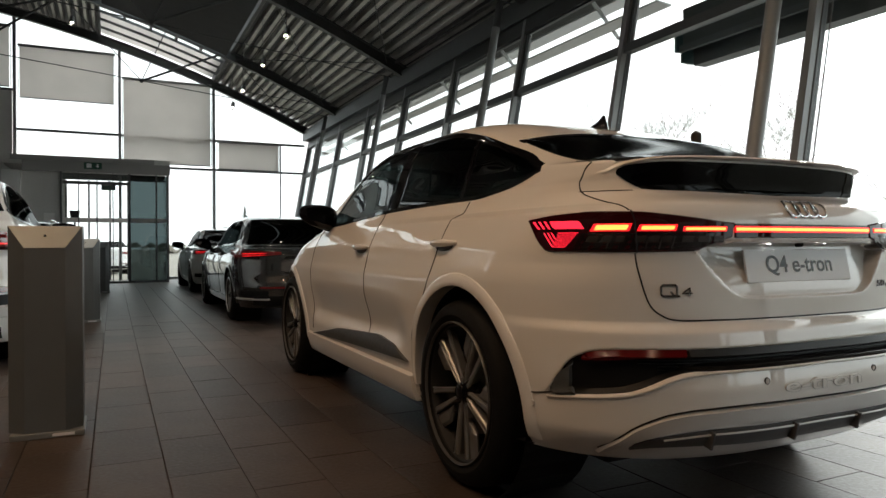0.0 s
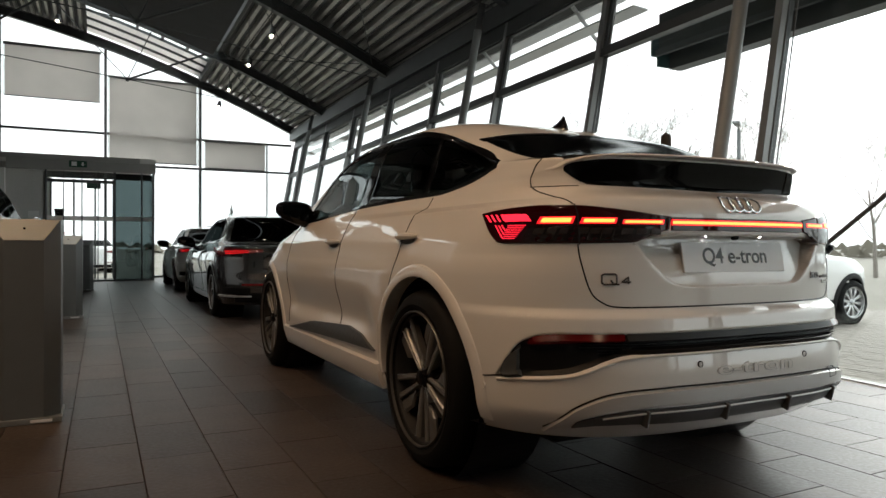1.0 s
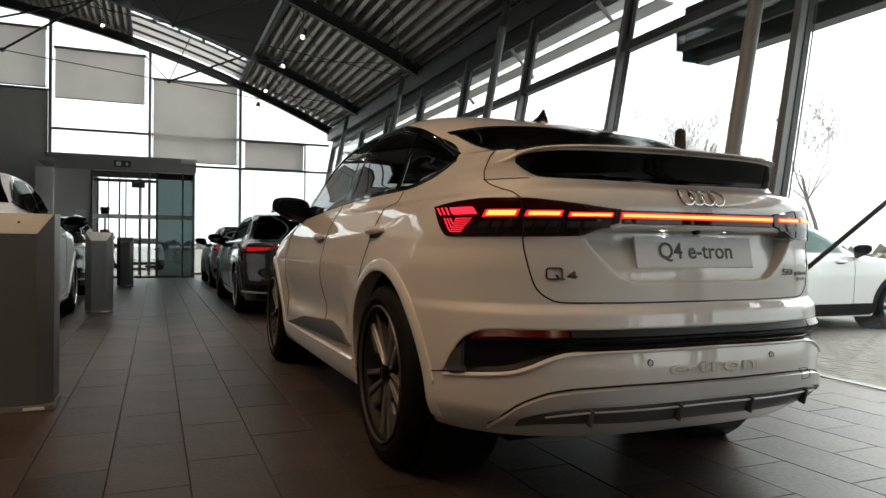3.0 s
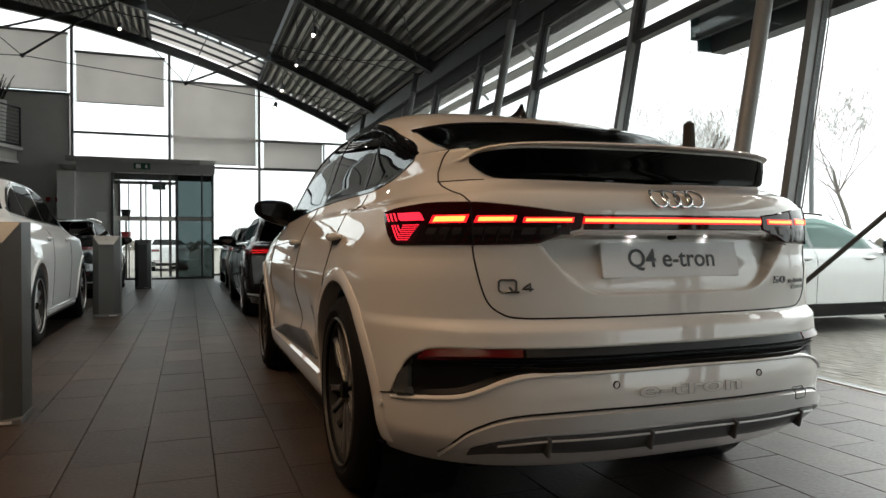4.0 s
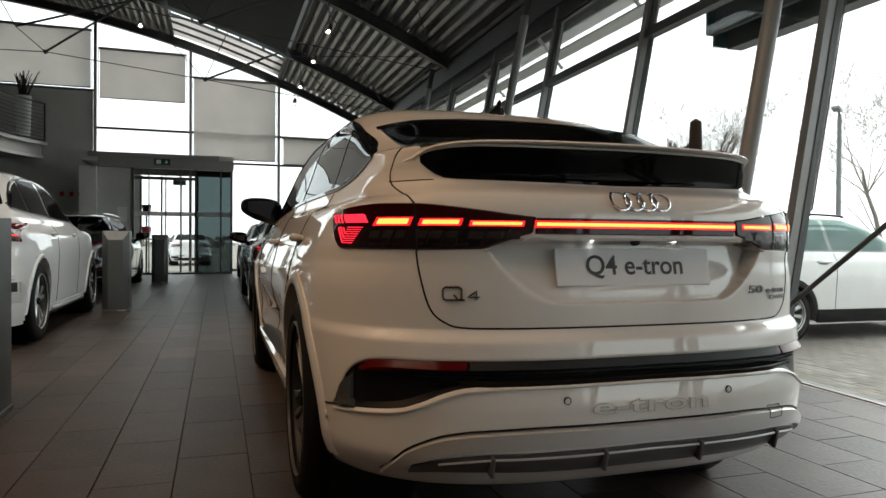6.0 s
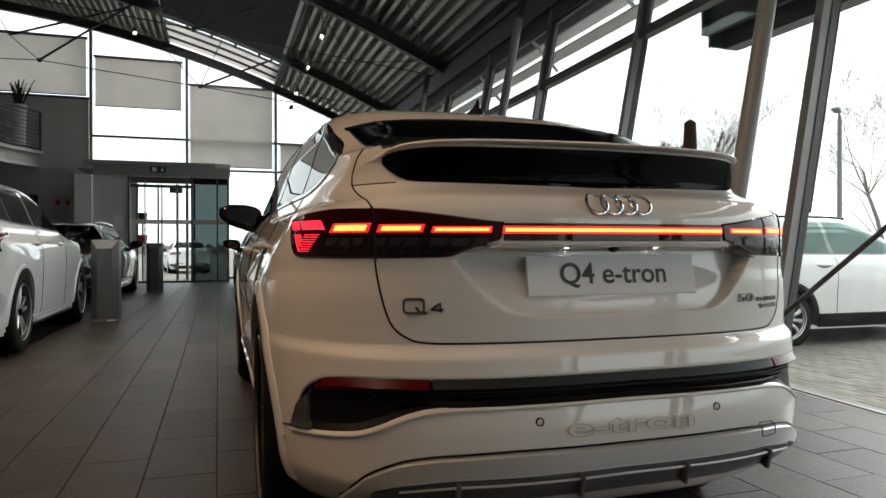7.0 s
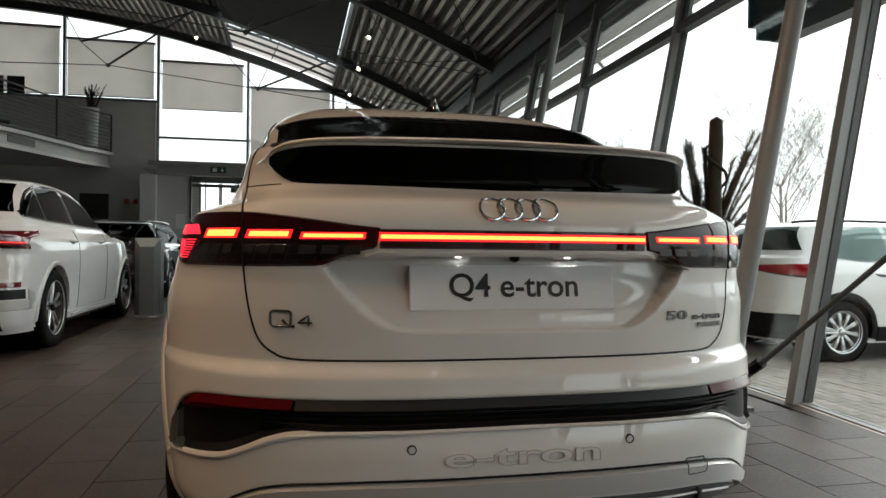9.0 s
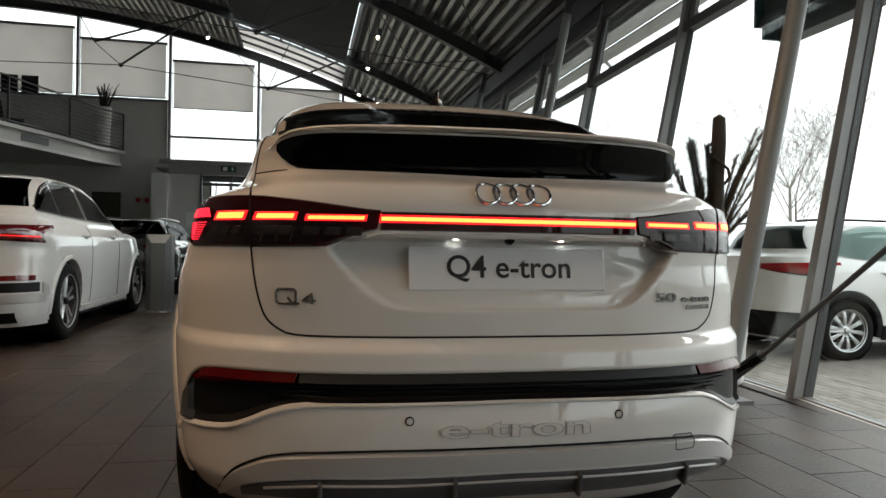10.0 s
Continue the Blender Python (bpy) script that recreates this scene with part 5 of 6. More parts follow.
# Black pieces added under the floor to keep light from passing beneath.
part("battery_tray", box(-0.70, 0.70, 1.36, 3.24, 0.155, 0.275, 0.02), BLACK, hero, "black underfloor tray")
part("rear_light_block", box(-0.58, 0.58, 0.34, 1.34, 0.20, 0.275, 0.02), BLACK, hero)
wheels_of(hero, 0.885, [YR, YF], HUB, 0.280, 0.235, "blade", BLACK_GLOSS, RIM_GREY)

# ---- other cars ----
simple_car("dark_sedan", pose(0.17, 6.85, 0), 4.76, 1.43, 1.85, 2.82, 0.95, 0.33, PAINT_GREY, "sedan", "five", RIM_SILVER, "dark grey metallic saloon car on the tiles")
simple_car("white_sedan", pose(0.25, 13.05, 0), 4.5, 1.42, 1.82, 2.73, 0.9, 0.32, PAINT_COLD, "sedan", "five", RIM_SILVER, "white saloon car near the entrance doors")
simple_car("white_suv", pose(-3.67, 4.65, 0), 4.69, 1.66, 1.89, 2.82, 0.97, 0.375, PAINT_COLD, "coupe_suv", "five", RIM_SILVER, "white coupe suv with silver five spoke wheels")
simple_car("black_estate", pose(-3.67, 11.2, 0), 4.76, 1.46, 1.85, 2.82, 0.95, 0.34, PAINT_BLACK, "estate", "five", RIM_SILVER, "glossy black estate car with bright trim")
GREEN_PANE = pane_mat("pale_green_car_glass", (0.58, 0.70, 0.67))
simple_car("parked_suv", pose(4.45, 5.5, OUT, 0, 0, -92), 4.14, 1.55, 1.78, 2.566, 0.75, 0.325, PAINT_COLD, "suv", "multi", RIM_SILVER, "white small suv parked on the paved yard", window=GREEN_PANE)
simple_car("parked_hatchback", pose(19.6, 6.9, OUT, 0, 0, 118), 4.0, 1.5, 1.76, 2.5, 0.75, 0.32, PAINT_COLD, "hatch", "multi", RIM_SILVER, "white hatchback parked far out in the mist")
simple_car("parked_car", pose(13.0, 20.0, OUT, 0, 0, 75), 4.3, 1.46, 1.78, 2.6, 0.85, 0.32, PAINT_GREY, "hatch", "multi", RIM_SILVER, "grey car parked far out in the mist")
simple_car("parked_car", pose(-2.2, 31.0, OUT, 0, 0, 8), 4.4, 1.5, 1.8, 2.65, 0.85, 0.32, PAINT_COLD, "hatch", "five", RIM_SILVER, "white car parked outside the entrance")


# ---- hall fittings ----
def pedestal(x, y, turn=0):
    """Metal stele with chamfered front edges and a slanted top."""
    ped = empty("info_pedestal", pose(x, y, 0, 0, 0, turn), label="grey metal information pedestal on the tiled floor", category="pedestal", group="pedestals along the aisle")
    w, c, d, h = 0.165, 0.075, 0.30, 1.075
    foot = [(-w, 0.06), (-w + c, 0.0), (w - c, 0.0), (w, 0.06), (w, d), (-w, d)]
    vs = [(a, b, 0.03) for a, b in foot] + [(-w, 0.06, 0.975), (-w + c, 0.0, 0.955), (w - c, 0.0, 0.955), (w, 0.06, 0.975), (w, d, h), (-w, d, h)]
    vs[6], vs[9] = (-w, 0.06, h - 0.008), (w, 0.06, h - 0.008)
    fs = [(0, 1, 7, 6), (1, 2, 8, 7), (2, 3, 9, 8), (3, 4, 10, 9), (4, 5, 11, 10), (5, 0, 6, 11), (7, 8, 9, 6), (6, 9, 10, 11), (5, 4, 3, 2, 1, 0)]
    part("body", (vs, fs), PED_DARK, ped)
    part("top_panel", ([(-w + c, -0.003, 0.957), (w - c, -0.003, 0.957), (w - 0.002, 0.054, h - 0.008), (-w + 0.002, 0.054, h - 0.008)], [(0, 1, 2, 3)]), PED, ped, "lighter slanted panel")
    part("base_plate", box(-w + 0.01, w + 0.01, -0.012, d, 0, 0.03, 0.003), PED, ped)
    part("sensor_eye", moved(lathe([(0, -0.002), (0.006, -0.002), (0.007, 0.004)], 12, "y"), pose(0, 0.028, 1.02, -60)), BLACK_GLOSS, ped, smooth=True)
    part("label_strip", box(0.03, 0.13, -0.016, -0.012, 0.008, 0.022), DOT_WHITE, ped)


for x, y in ((-2.425, 2.42), (-2.44, 8.3), (-2.36, 14.65)):
    pedestal(x, y)


def spot(x, y, z, aim, watts=0.0, lens=0.045, tint=(1.0, 0.63, 0.36)):
    """Track spot on a thin drop rod."""
    s = empty("spotlight", label="small round ceiling spotlight, switched on", category="spotlight", group="ceiling spotlights")
    top = roof(x) + 0.28
    part("rod", tube([(x, y, z + 0.1), (x, y, top)], 0.008, 6), STEEL_DARK, s)
    m = look((x, y, z), aim)
    can = lathe([(0.0, 0.15), (0.04, 0.15), (0.055, 0.11), (0.06, -0.05), (0.066, -0.075), (0.056, -0.075), (0.048, -0.05)], 20, "z")
    part("can", moved(can, m), PED_DARK, s, smooth=True)
    part("reflector", moved(lathe([(lens + 0.0005, -0.051), (0.047, -0.056)], 18, "z"), m), CHROME, s)
    part("lens", moved(lathe([(0.0, -0.052), (lens, -0.052)], 18, "z"), m), LAMP_ON, s)
    part("bracket", tube([(x, y, z + 0.12), (x + 0.06, y, z + 0.06), (x + 0.06, y, z)], 0.007, 6), STEEL_DARK, s)
    if watts:
        lamp = new("spot_lamp", bpy.data.lights.new("spot_lamp", "SPOT"))
        lamp.data.energy, lamp.data.color, lamp.data.spot_size, lamp.data.spot_blend, lamp.data.shadow_soft_size = watts * SPOT_W, tint, radians(75), 0.6, 0.034
        lamp.matrix_world = m @ Matrix.Translation((0, 0, -0.135))
        lamp.parent = s


for x, y, z in ((0.86, 11.45, 5.0), (0.90, 13.9, 5.03), (0.93, 16.7, 5.05), (1.0, 18.9, 5.02)):
    spot(x, y, z, (x - 1.6, y - 3, 0), 0.0, 0.026)
spot(-2.98, 17.0, 6.35, (-3.5, 13, 0), 0.0, 0.03)
for x, y, ax, ay, k in ((-3.5, 0.4, -0.9, 1.6, 1.3), (-3.3, 2.9, -0.9, 2.8, 1.0)):
    spot(x, y, roof(x) - 0.75, (ax, ay, 0.6), k)
# Two spots out of view, added to stand in for daylight on white_suv.
spot(-2.0, 7.4, roof(-2.0) - 0.75, (-3.3, 6.2, 0.7), 2.4, tint=(1.0, 0.86, 0.72))
spot(-2.1, 3.9, roof(-2.1) - 0.75, (-3.6, 5.9, 0.8), 1.6, tint=(1.0, 0.86, 0.72))
for i in range(7):
    for x in (-4.6, -6.4):
        y = -4.2 + 1.15 * i - 0.08 * x
        spot(x, y, roof(x) - 0.75, (-0.5, 0.2 + 0.12 * i, 0.6), 0.30)
for y in (-4.6, -2.9):
    spot(-1.6, y, roof(-1.6) - 0.75, (-0.2, 0.2, 0.6), 0.3)

# tie rods under the beams
for y in FRAMES[2:]:
    tie = empty("tie_rods", label="dark steel tie rods and struts under a beam", category="tie rods", group="tie rods", kind="structure")
    n1, n2 = (-1.46, y, 5.12), (-5.12, y, 5.5)
    for a, b in ((n1, (0.38, y, roof(0.38))), (n2, (-3.1, y, roof(-3.1))), ((-5.75, y, 6.05), (-3.2, y, roof(-3.2) - 0.1))):
        part("strut", tube([a, b], 0.028, 8), STEEL_DARK, tie, smooth=True)
    for a, b in ((n1, (-0.9, y, roof(-0.9))), (n1, (3.3, y, 4.6)), (n1, n2), (n2, (-9.5, y, 5.35)), (n1, (-3.3, y, roof(-3.3))), (n2, (-5.75, y, 6.05)), ((-5.75, y, 6.05), (-6.6, y, roof(-6.6)))):
        part("rod", tube([a, b], 0.012, 6), STEEL_DARK, tie, smooth=True)
    for nn in (n1, n2):
        part("node", moved(lathe([(0.0, -0.05), (0.045, -0.04), (0.05, 0.04), (0, 0.05)], 12, "y"), pose(*nn)), STEEL_DARK, tie, smooth=True)
for y0, y1 in ((7.35, 12.25), (12.25, 17.15), (17.15, 20.6)):
    br = empty("roof_brace", label="thin crossed steel roof bracing rods", category="bracing", group="roof bracing", kind="structure")
    for a, b in (((3.2, y0, roof(3.2) + 0.1), (0.8, y1, roof(0.8) + 0.1)), ((3.2, y1, roof(3.2) + 0.1), (0.8, y0, roof(0.8) + 0.1))):
        part("rod", tube([a, b], 0.012, 6), STEEL_DARK, br)
brace = empty("wall_brace", label="black steel diagonal rod beside the glass", category="brace", kind="structure")
part("rod", tube([(2.06 + 0.243 * 0.16, 2.12, 0.16), (2.06 + 0.243 * 4.1, -2.3, 4.12)], 0.015, 10), STEEL_DARK, brace, smooth=True)
part("fork", tube([(2.06 + 0.243 * 0.1, 2.33, 0.05), (2.06 + 0.243 * 0.34, 1.93, 0.34)], 0.034, 10), BLACK, brace, smooth=True)

# roof light with dark fabric
fab = empty("roof_blind", label="dark grey fabric blinds under the roof light, near bays added to block light", category="blind", kind="structure")
# The first three pieces are out of view, added to block the skylight.
for y0, y1 in ((-8.9, -2.6), (-2.3, 2.25), (2.55, 7.2), (7.5, 12.12), (12.38, 17.02)):
    part("fabric", roof_skin(SKY0 + 0.1, 0.56, y0, y1, 0.035, 0.045), FABRIC_DARK, fab, smooth=True)
light = empty("roof_light", label="glazed roof light with grey bars", category="roof light", kind="structure")
gp = part("pane", roof_skin(SKY0 - 0.02, SKY1 + 0.02, -9, 20.9, 0.42, 0.43), CLEAR, light)
gp.visible_shadow = False
for k in range(1, 5):
    x = SKY0 + (SKY1 - SKY0) * k / 5
    part("bar", box(x - 0.035, x + 0.035, 17.2, 18.55, roof(x) + 0.3, roof(x) + 0.4), ALU, light)
for y in (18.55, 19.25, 20.0):
    part("cross_bar", roof_skin(SKY0 - 0.02, SKY1 + 0.02, y - 0.02, y + 0.02, 0.27, 0.34), ALU, light)
part("shade_cloth", roof_skin(SKY0 + 0.05, SKY1 - 0.05, 18.58, 20.75, 0.35, 0.354), BLIND, light, "pale translucent shade cloth")
for x in (SKY0, SKY1):
    part("curb", box(x - 0.04, x + 0.04, -9, 20.9, roof(x) + 0.2, roof(x) + 0.55), DECK_DARK, light)
for x in (3.4,):
    thing("purlin", box(x - 0.03, x + 0.03, -9, 20.6, roof(x) + 0.2, roof(x) + 0.27), DECK_DARK, label="dark steel purlin under the metal deck", category="purlin", group="purlins", kind="structure")
thing("eave_beam", box(3.52, 3.72, -9, 20.8, 4.42, 4.75), STEEL_DARK, label="dark steel eave beam over the glass", category="beam", kind="structure")

# sun shading outside
LOUVRE = mat("pale_louvre_aluminium", (0.66, 0.66, 0.66), 0.5, 0.0, vary=0.06)
shade = empty("sun_louvre", label="grey aluminium sun louvres outside the upper panes", category="louvre", kind="structure")
for z, x in ((3.98, 4.08), (4.28, 4.16)):
    part("slat", moved(box(-0.125, 0.125, 4.95, 20.6, -0.014, 0.014, 0.005), pose(x, 0, z, 0, 4)), LOUVRE, shade)
for y in (6.1, 8.6, 11.0, 13.5, 15.9, 18.4):
    part("bracket", tube([(3.75, y, 4.45), (4.3, y - 0.05, 3.86)], 0.03, 6), LOUVRE, shade)
awn = empty("awning_box", label="dark grey awning box outside the glass", category="awning", kind="structure")
part("body", join(box(4.3, 4.95, -8, 4.86, 3.42, 3.9), box(4.42, 4.62, -8, 4.80, 3.20, 3.42)), STEEL_DARK, awn)
part("end_plate", join(box(4.2, 4.95, 4.862, 4.90, 3.36, 3.68), box(4.3, 4.5, 4.862, 4.90, 3.24, 3.36)), mat("dark_teal_panel", (0.03, 0.07, 0.075), 0.4), awn)
part("front_rail", box(4.24, 4.298, -8, 4.86, 3.36, 3.44), ALU, awn)

# ---- end wall with entrance ----
wall_north = empty("wall_north", label="end wall of glass bays and grey plaster", category="wall", kind="structure")
part("plaster", box(-13, -4.64, 20.8, 21.05, 0, 5.36), WALL, wall_north, "grey plaster")
XM = [-12.4, -9.8, -7.19, -4.57, -1.93, 0.715, 3.62]
for x in XM[:-1]:
    z0 = 5.36 if x < -5 else 0.0
    part("mullion", box(x - 0.04, x + 0.04, 20.7, 20.86, z0, roof(x) + 0.22), ALU_LIGHT, wall_north)
part("mullion", box(2.77, 2.80, 20.74, 20.86, 0, 4.28), ALU, wall_north)
for a, b in zip(XM[:-1], XM[1:]):
    zs = [5.36] if a < -5 else ([3.36, 4.27] if a > -4.6 else [])
    for z in zs:
        part("transom", box(a + 0.042, b - 0.042, 20.74, 20.86, z - 0.03, z + 0.03), ALU, wall_north)
    z0 = 5.36 if a < -5 else 0.0
    if z0 == 0 and a < 0:
        z0 = 3.39
    poly = [(a + 0.03, z0 + 0.03), (b - 0.03, z0 + 0.03)] + [(b - 0.03 - (b - a - 0.06) * i / 6, roof(b - 0.03 - (b - a - 0.06) * i / 6) + 0.28) for i in range(7)]
    p = part("pane", prism(poly, lambda u, v, d: (u, d, v), 20.80, 20.806), CLEAR, wall_north)
    p.visible_shadow = False
p = part("pane", box(-0.70, 0.68, 20.80, 20.806, 0.05, 3.33), CLEAR, wall_north)
p.visible_shadow = False
part("sill_rail", box(-0.72, 3.2, 20.74, 20.86, 0, 0.06), ALU, wall_north)


def blind(x0, x1, z0, z1, slope=0.0):
    b = empty("roller_blind", label="grey screen roller blind lowered inside the end glazing", category="blind", group="roller blinds")
    part("cloth", box(x0, x1, 20.655, 20.659, z0, z1), BLIND, b)
    part("case", box(x0 - 0.04, x1 + 0.04, 20.62, 20.695, z1, z1 + 0.07, 0.01), ALU_LIGHT, b)
    part("hem_bar", box(x0, x1, 20.645, 20.668, z0 - 0.025, z0), STEEL_DARK, b)
    for x in (x0 - 0.03, x1 + 0.03):
        part("guide", tube([(x, 20.66, z0 - 0.02), (x, 20.66, z1)], 0.009, 6), ALU_LIGHT, b)


blind(-4.44, -2.08, 5.15, 6.55)
blind(-1.83, 0.60, 3.47, 5.90)
blind(0.85, 2.70, 3.40, 4.20)
blind(-7.08, -4.68, 5.42, 7.05)
blind(-9.7, -7.30, 5.42, 7.35)
blind(-12.3, -9.9, 5.42, 7.5)

FASCIA = mat("grey_fascia_metal", (0.30, 0.295, 0.285), 0.5, vary=0.06, scale=3)
ent = empty("entrance_porch", label="grey porch box with glass sliding doors", category="porch", kind="structure")
part("roof_slab", box(-4.62, -0.70, 18.78, 20.74, 3.10, 3.34), WALL, ent)
part("fascia", box(-4.20, -0.70, 18.70, 18.78, 2.93, 3.20, 0.005), FASCIA, ent, "grey metal fascia")
part("fascia_cap", box(-4.45, -1.10, 18.69, 18.775, 3.205, 3.33, 0.005), FASCIA, ent)
part("pier", box(-4.62, -4.22, 18.55, 20.74, 0, 2.92), WHITE, ent, "white pier")
part("side_panel", box(-4.215, -3.36, 18.75, 18.83, 0.0, 2.92), WALL, ent)
part("notice_frame", box(-3.72, -3.48, 18.735, 18.748, 1.45, 1.85), WHITE, ent)
for x, w in ((-3.33, 0.05), (-2.93, 0.025), (-2.50, 0.03), (-2.12, 0.025), (-1.72, 0.06), (-1.05, 0.045), (-0.76, 0.06)):
    part("post", box(x - w / 2, x + w / 2, 18.72, 18.80, 0.0, 2.93), ALU, ent)
for a, b, gm in ((-3.305, -2.942, CLEAR), (-2.918, -2.515, CLEAR), (-2.485, -2.132, CLEAR), (-2.108, -1.75, CLEAR), (-1.69, -1.072, TEAL_GLASS), (-1.028, -0.79, TEAL_GLASS)):
    p = part("glass", box(a, b, 18.755, 18.765, 0.05, 2.90), gm, ent)
    p.visible_shadow = False
    part("rail", box(a, b, 18.735, 18.785, 0.0, 0.05), ALU, ent)
    part("band", box(a, b, 18.748, 18.752, 1.62, 1.74), BLIND, ent, "frosted white band")
part("rail", box(-3.3, -1.75, 18.735, 18.785, 2.62, 2.70), ALU, ent)
for x in (-3.33, -2.75, -2.2, -1.72):
    part("outer_post", box(x - 0.025, x + 0.025, 20.76, 20.84, 0.0, 2.9), ALU, ent)
p = part("side_glass", box(-0.745, -0.735, 18.82, 20.72, 0.05, 2.92), CLEAR, ent)
p.visible_shadow = False
part("back_wall", box(-4.2, -3.36, 20.78, 20.9, 0, 3.1), WALL, ent)
part("lintel", box(-4.6, -0.70, 20.76, 20.88, 2.92, 3.36), PED_DARK, ent)
ex = empty("exit_sign", label="small green emergency exit sign under the porch fascia", category="sign")
part("plate", box(-2.80, -2.38, 18.655, 18.695, 3.02, 3.19, 0.004), GREEN_SIGN, ex)
part("arrow", ([(-2.50, 18.652, 3.15), (-2.46, 18.652, 3.15), (-2.46, 18.652, 3.10), (-2.43, 18.652, 3.10), (-2.48, 18.652, 3.05), (-2.53, 18.652, 3.10), (-2.50, 18.652, 3.10)], [(0, 1, 2, 3, 4, 5, 6)]), DOT_WHITE, ex)
part("door_mark", box(-2.74, -2.62, 18.652, 18.656, 3.05, 3.16), DOT_WHITE, ex)
ex2 = empty("exit_sign", label="small green emergency exit sign inside the porch", category="sign")
part("plate", box(-2.42, -2.05, 20.60, 20.64, 2.62, 2.80, 0.004), GREEN_SIGN, ex2)
part("hanger", tube([(-2.23, 20.62, 2.8), (-2.23, 20.62, 3.1)], 0.008, 6), STEEL_DARK, ex2)
for x in (-5.45, -5.20, -4.96):
    thing("fire_sign", box(x - 0.06, x + 0.06, 20.775, 20.798, 2.22, 2.35, 0.003), RED_SIGN, label="small red fire equipment sign on the wall", category="sign", group="fire signs")
thing("wall_board", box(-6.75, -5.95, 20.74, 20.798, 1.75, 2.5, 0.01), mat("olive_board", (0.05, 0.055, 0.03), 0.6), label="dark olive board hanging on the wall", category="board")
bin_ = empty("bucket_stand", label="black and red buckets on a stand", category="stand")
part("upper_bucket", moved(lathe([(0.10, 0), (0.13, 0.2), (0.12, 0.2), (0.1, 0.02), (0, 0.02)], 18), pose(-3.05, 19.4, 1.75)), BLACK, bin_, smooth=True)
part("lower_bucket", moved(lathe([(0.10, 0), (0.13, 0.28), (0.12, 0.28), (0.1, 0.02), (0, 0.02)], 18), pose(-3.05, 19.4, 1.05)), RED_SIGN, bin_, smooth=True)
part("stand_pole", tube([(-3.05, 19.4, 0.0), (-3.05, 19.4, 1.75)], 0.025, 10), STEEL_DARK, bin_, smooth=True)
part("stand_foot", moved(lathe([(0.0, 0.03), (0.15, 0.03), (0.16, 0.0)], 18), pose(-3.05, 19.4, 0)), STEEL_DARK, bin_, smooth=True)

# ---- balcony ----
bal = empty("balcony", label="white balcony slab with thin steel railing", category="balcony", kind="structure")
edge = [(-5.82, 20.74), (-6.33, 19.7), (-6.63, 18.5), (-6.97, 17.35), (-7.30, 16.3), (-7.75, 14.6), (-8.3, 12.4), (-8.9, 10.0), (-9.4, 7.6)]


def slab(pts, z0, z1, inset=0.0):
    poly = [(x - inset, y - inset * 0.2) for x, y in pts] + [(-12.95, pts[-1][1]), (-12.95, 20.78), (pts[0][0] - inset, 20.78)]
    return prism(poly[::-1], lambda a, b, d: (a, b, d), z0, z1)


part("slab", slab(edge, 3.66, 3.75), WHITE, bal)
part("fascia_beam", slab(edge, 3.36, 3.66, 0.16), WALL, bal)
part("soffit_beam", slab(edge, 3.28, 3.36, 0.11), WHITE, bal)
rail = empty("railing", label="grey steel balcony railing with horizontal wires", category="railing")
for i, (x, y) in enumerate(edge):
    if i % 2 == 0:
        part("post", box(x - 0.085, x - 0.04, y - 0.03, y + 0.03 if i else y, 3.75, 4.84), STEEL_DARK, rail)
inner = [(x - 0.06, y) for x, y in edge]
part("handrail", tube([(x, y, 4.86) for x, y in inner], 0.026, 8), ALU, rail, smooth=True)
for k in range(9):
    part("wire", tube([(x, y, 3.90 + 0.105 * k) for x, y in inner], 0.009, 6), ALU, rail)
part("kick_plate", join(*[tube([(a[0], a[1], 3.81), (b[0], b[1], 3.81)], 0.03, 4) for a, b in zip(inner[:-1], inner[1:])]), PED_DARK, rail)
thing("air_vent", moved(box(-0.50, 0.50, -0.02, 0.02, -0.09, 0.09, 0.004), pose(-7.14, 17.33, 3.52, 0, 0, 73)), STEEL_DARK, label="dark slotted air vent in the balcony edge", category="vent")


def dry_plant(name, m, pot_r, pot_h, stems, height, label, cactus=False):
    pl = empty(name, m, label=label, category="plant")
    prof = [(0.0, 0.0), (pot_r * 0.72, 0.0), (pot_r * 0.8, 0.02)]
    for i in range(9):
        prof.append((pot_r * (0.8 + 0.2 * (i / 8)) + 0.006 * (i % 2), 0.04 + (pot_h - 0.06) * i / 8))
    prof += [(pot_r * 1.03, pot_h), (pot_r * 0.93, pot_h), (pot_r * 0.9, pot_h - 0.05), (0, pot_h - 0.05)]
    part("pot", lathe(prof, 28), POT, pl, "white ribbed ceramic pot", smooth=True)
    rnd = random.Random(7 if cactus else 3)
    for i in range(stems):
        w = rnd.uniform(0, 6.28)
        lean = rnd.uniform(0.1, 0.42)
        hh = height * rnd.uniform(0.55, 1.0)
        path, z = [], pot_h - 0.08
        x, y = rnd.uniform(-0.08, 0.08), rnd.uniform(-0.08, 0.08)
        for k in range(9):
            f = k / 8
            path.append((x + math.cos(w) * lean * hh * f ** 1.3 + rnd.uniform(-0.012, 0.012), y + math.sin(w) * lean * hh * f ** 1.3 + rnd.uniform(-0.012, 0.012), z + hh * f))
        part("stem", tube(path, [0.016 * (1 - 0.6 * k / 8) + 0.004 for k in range(9)], 6), PLANT_DARK, pl, smooth=True)
    return pl


dry_plant("potted_plant", pose(-6.32, 20.3, 3.75), 0.2, 1.22, 26, 0.85, "dark dried branches in a tall white pot on the balcony")
dp = dry_plant("dried_plant", pose(2.44, 2.84, 0), 0.24, 0.92, 3, 0.75, "dried cactus and palm fronds in a white pot", True)
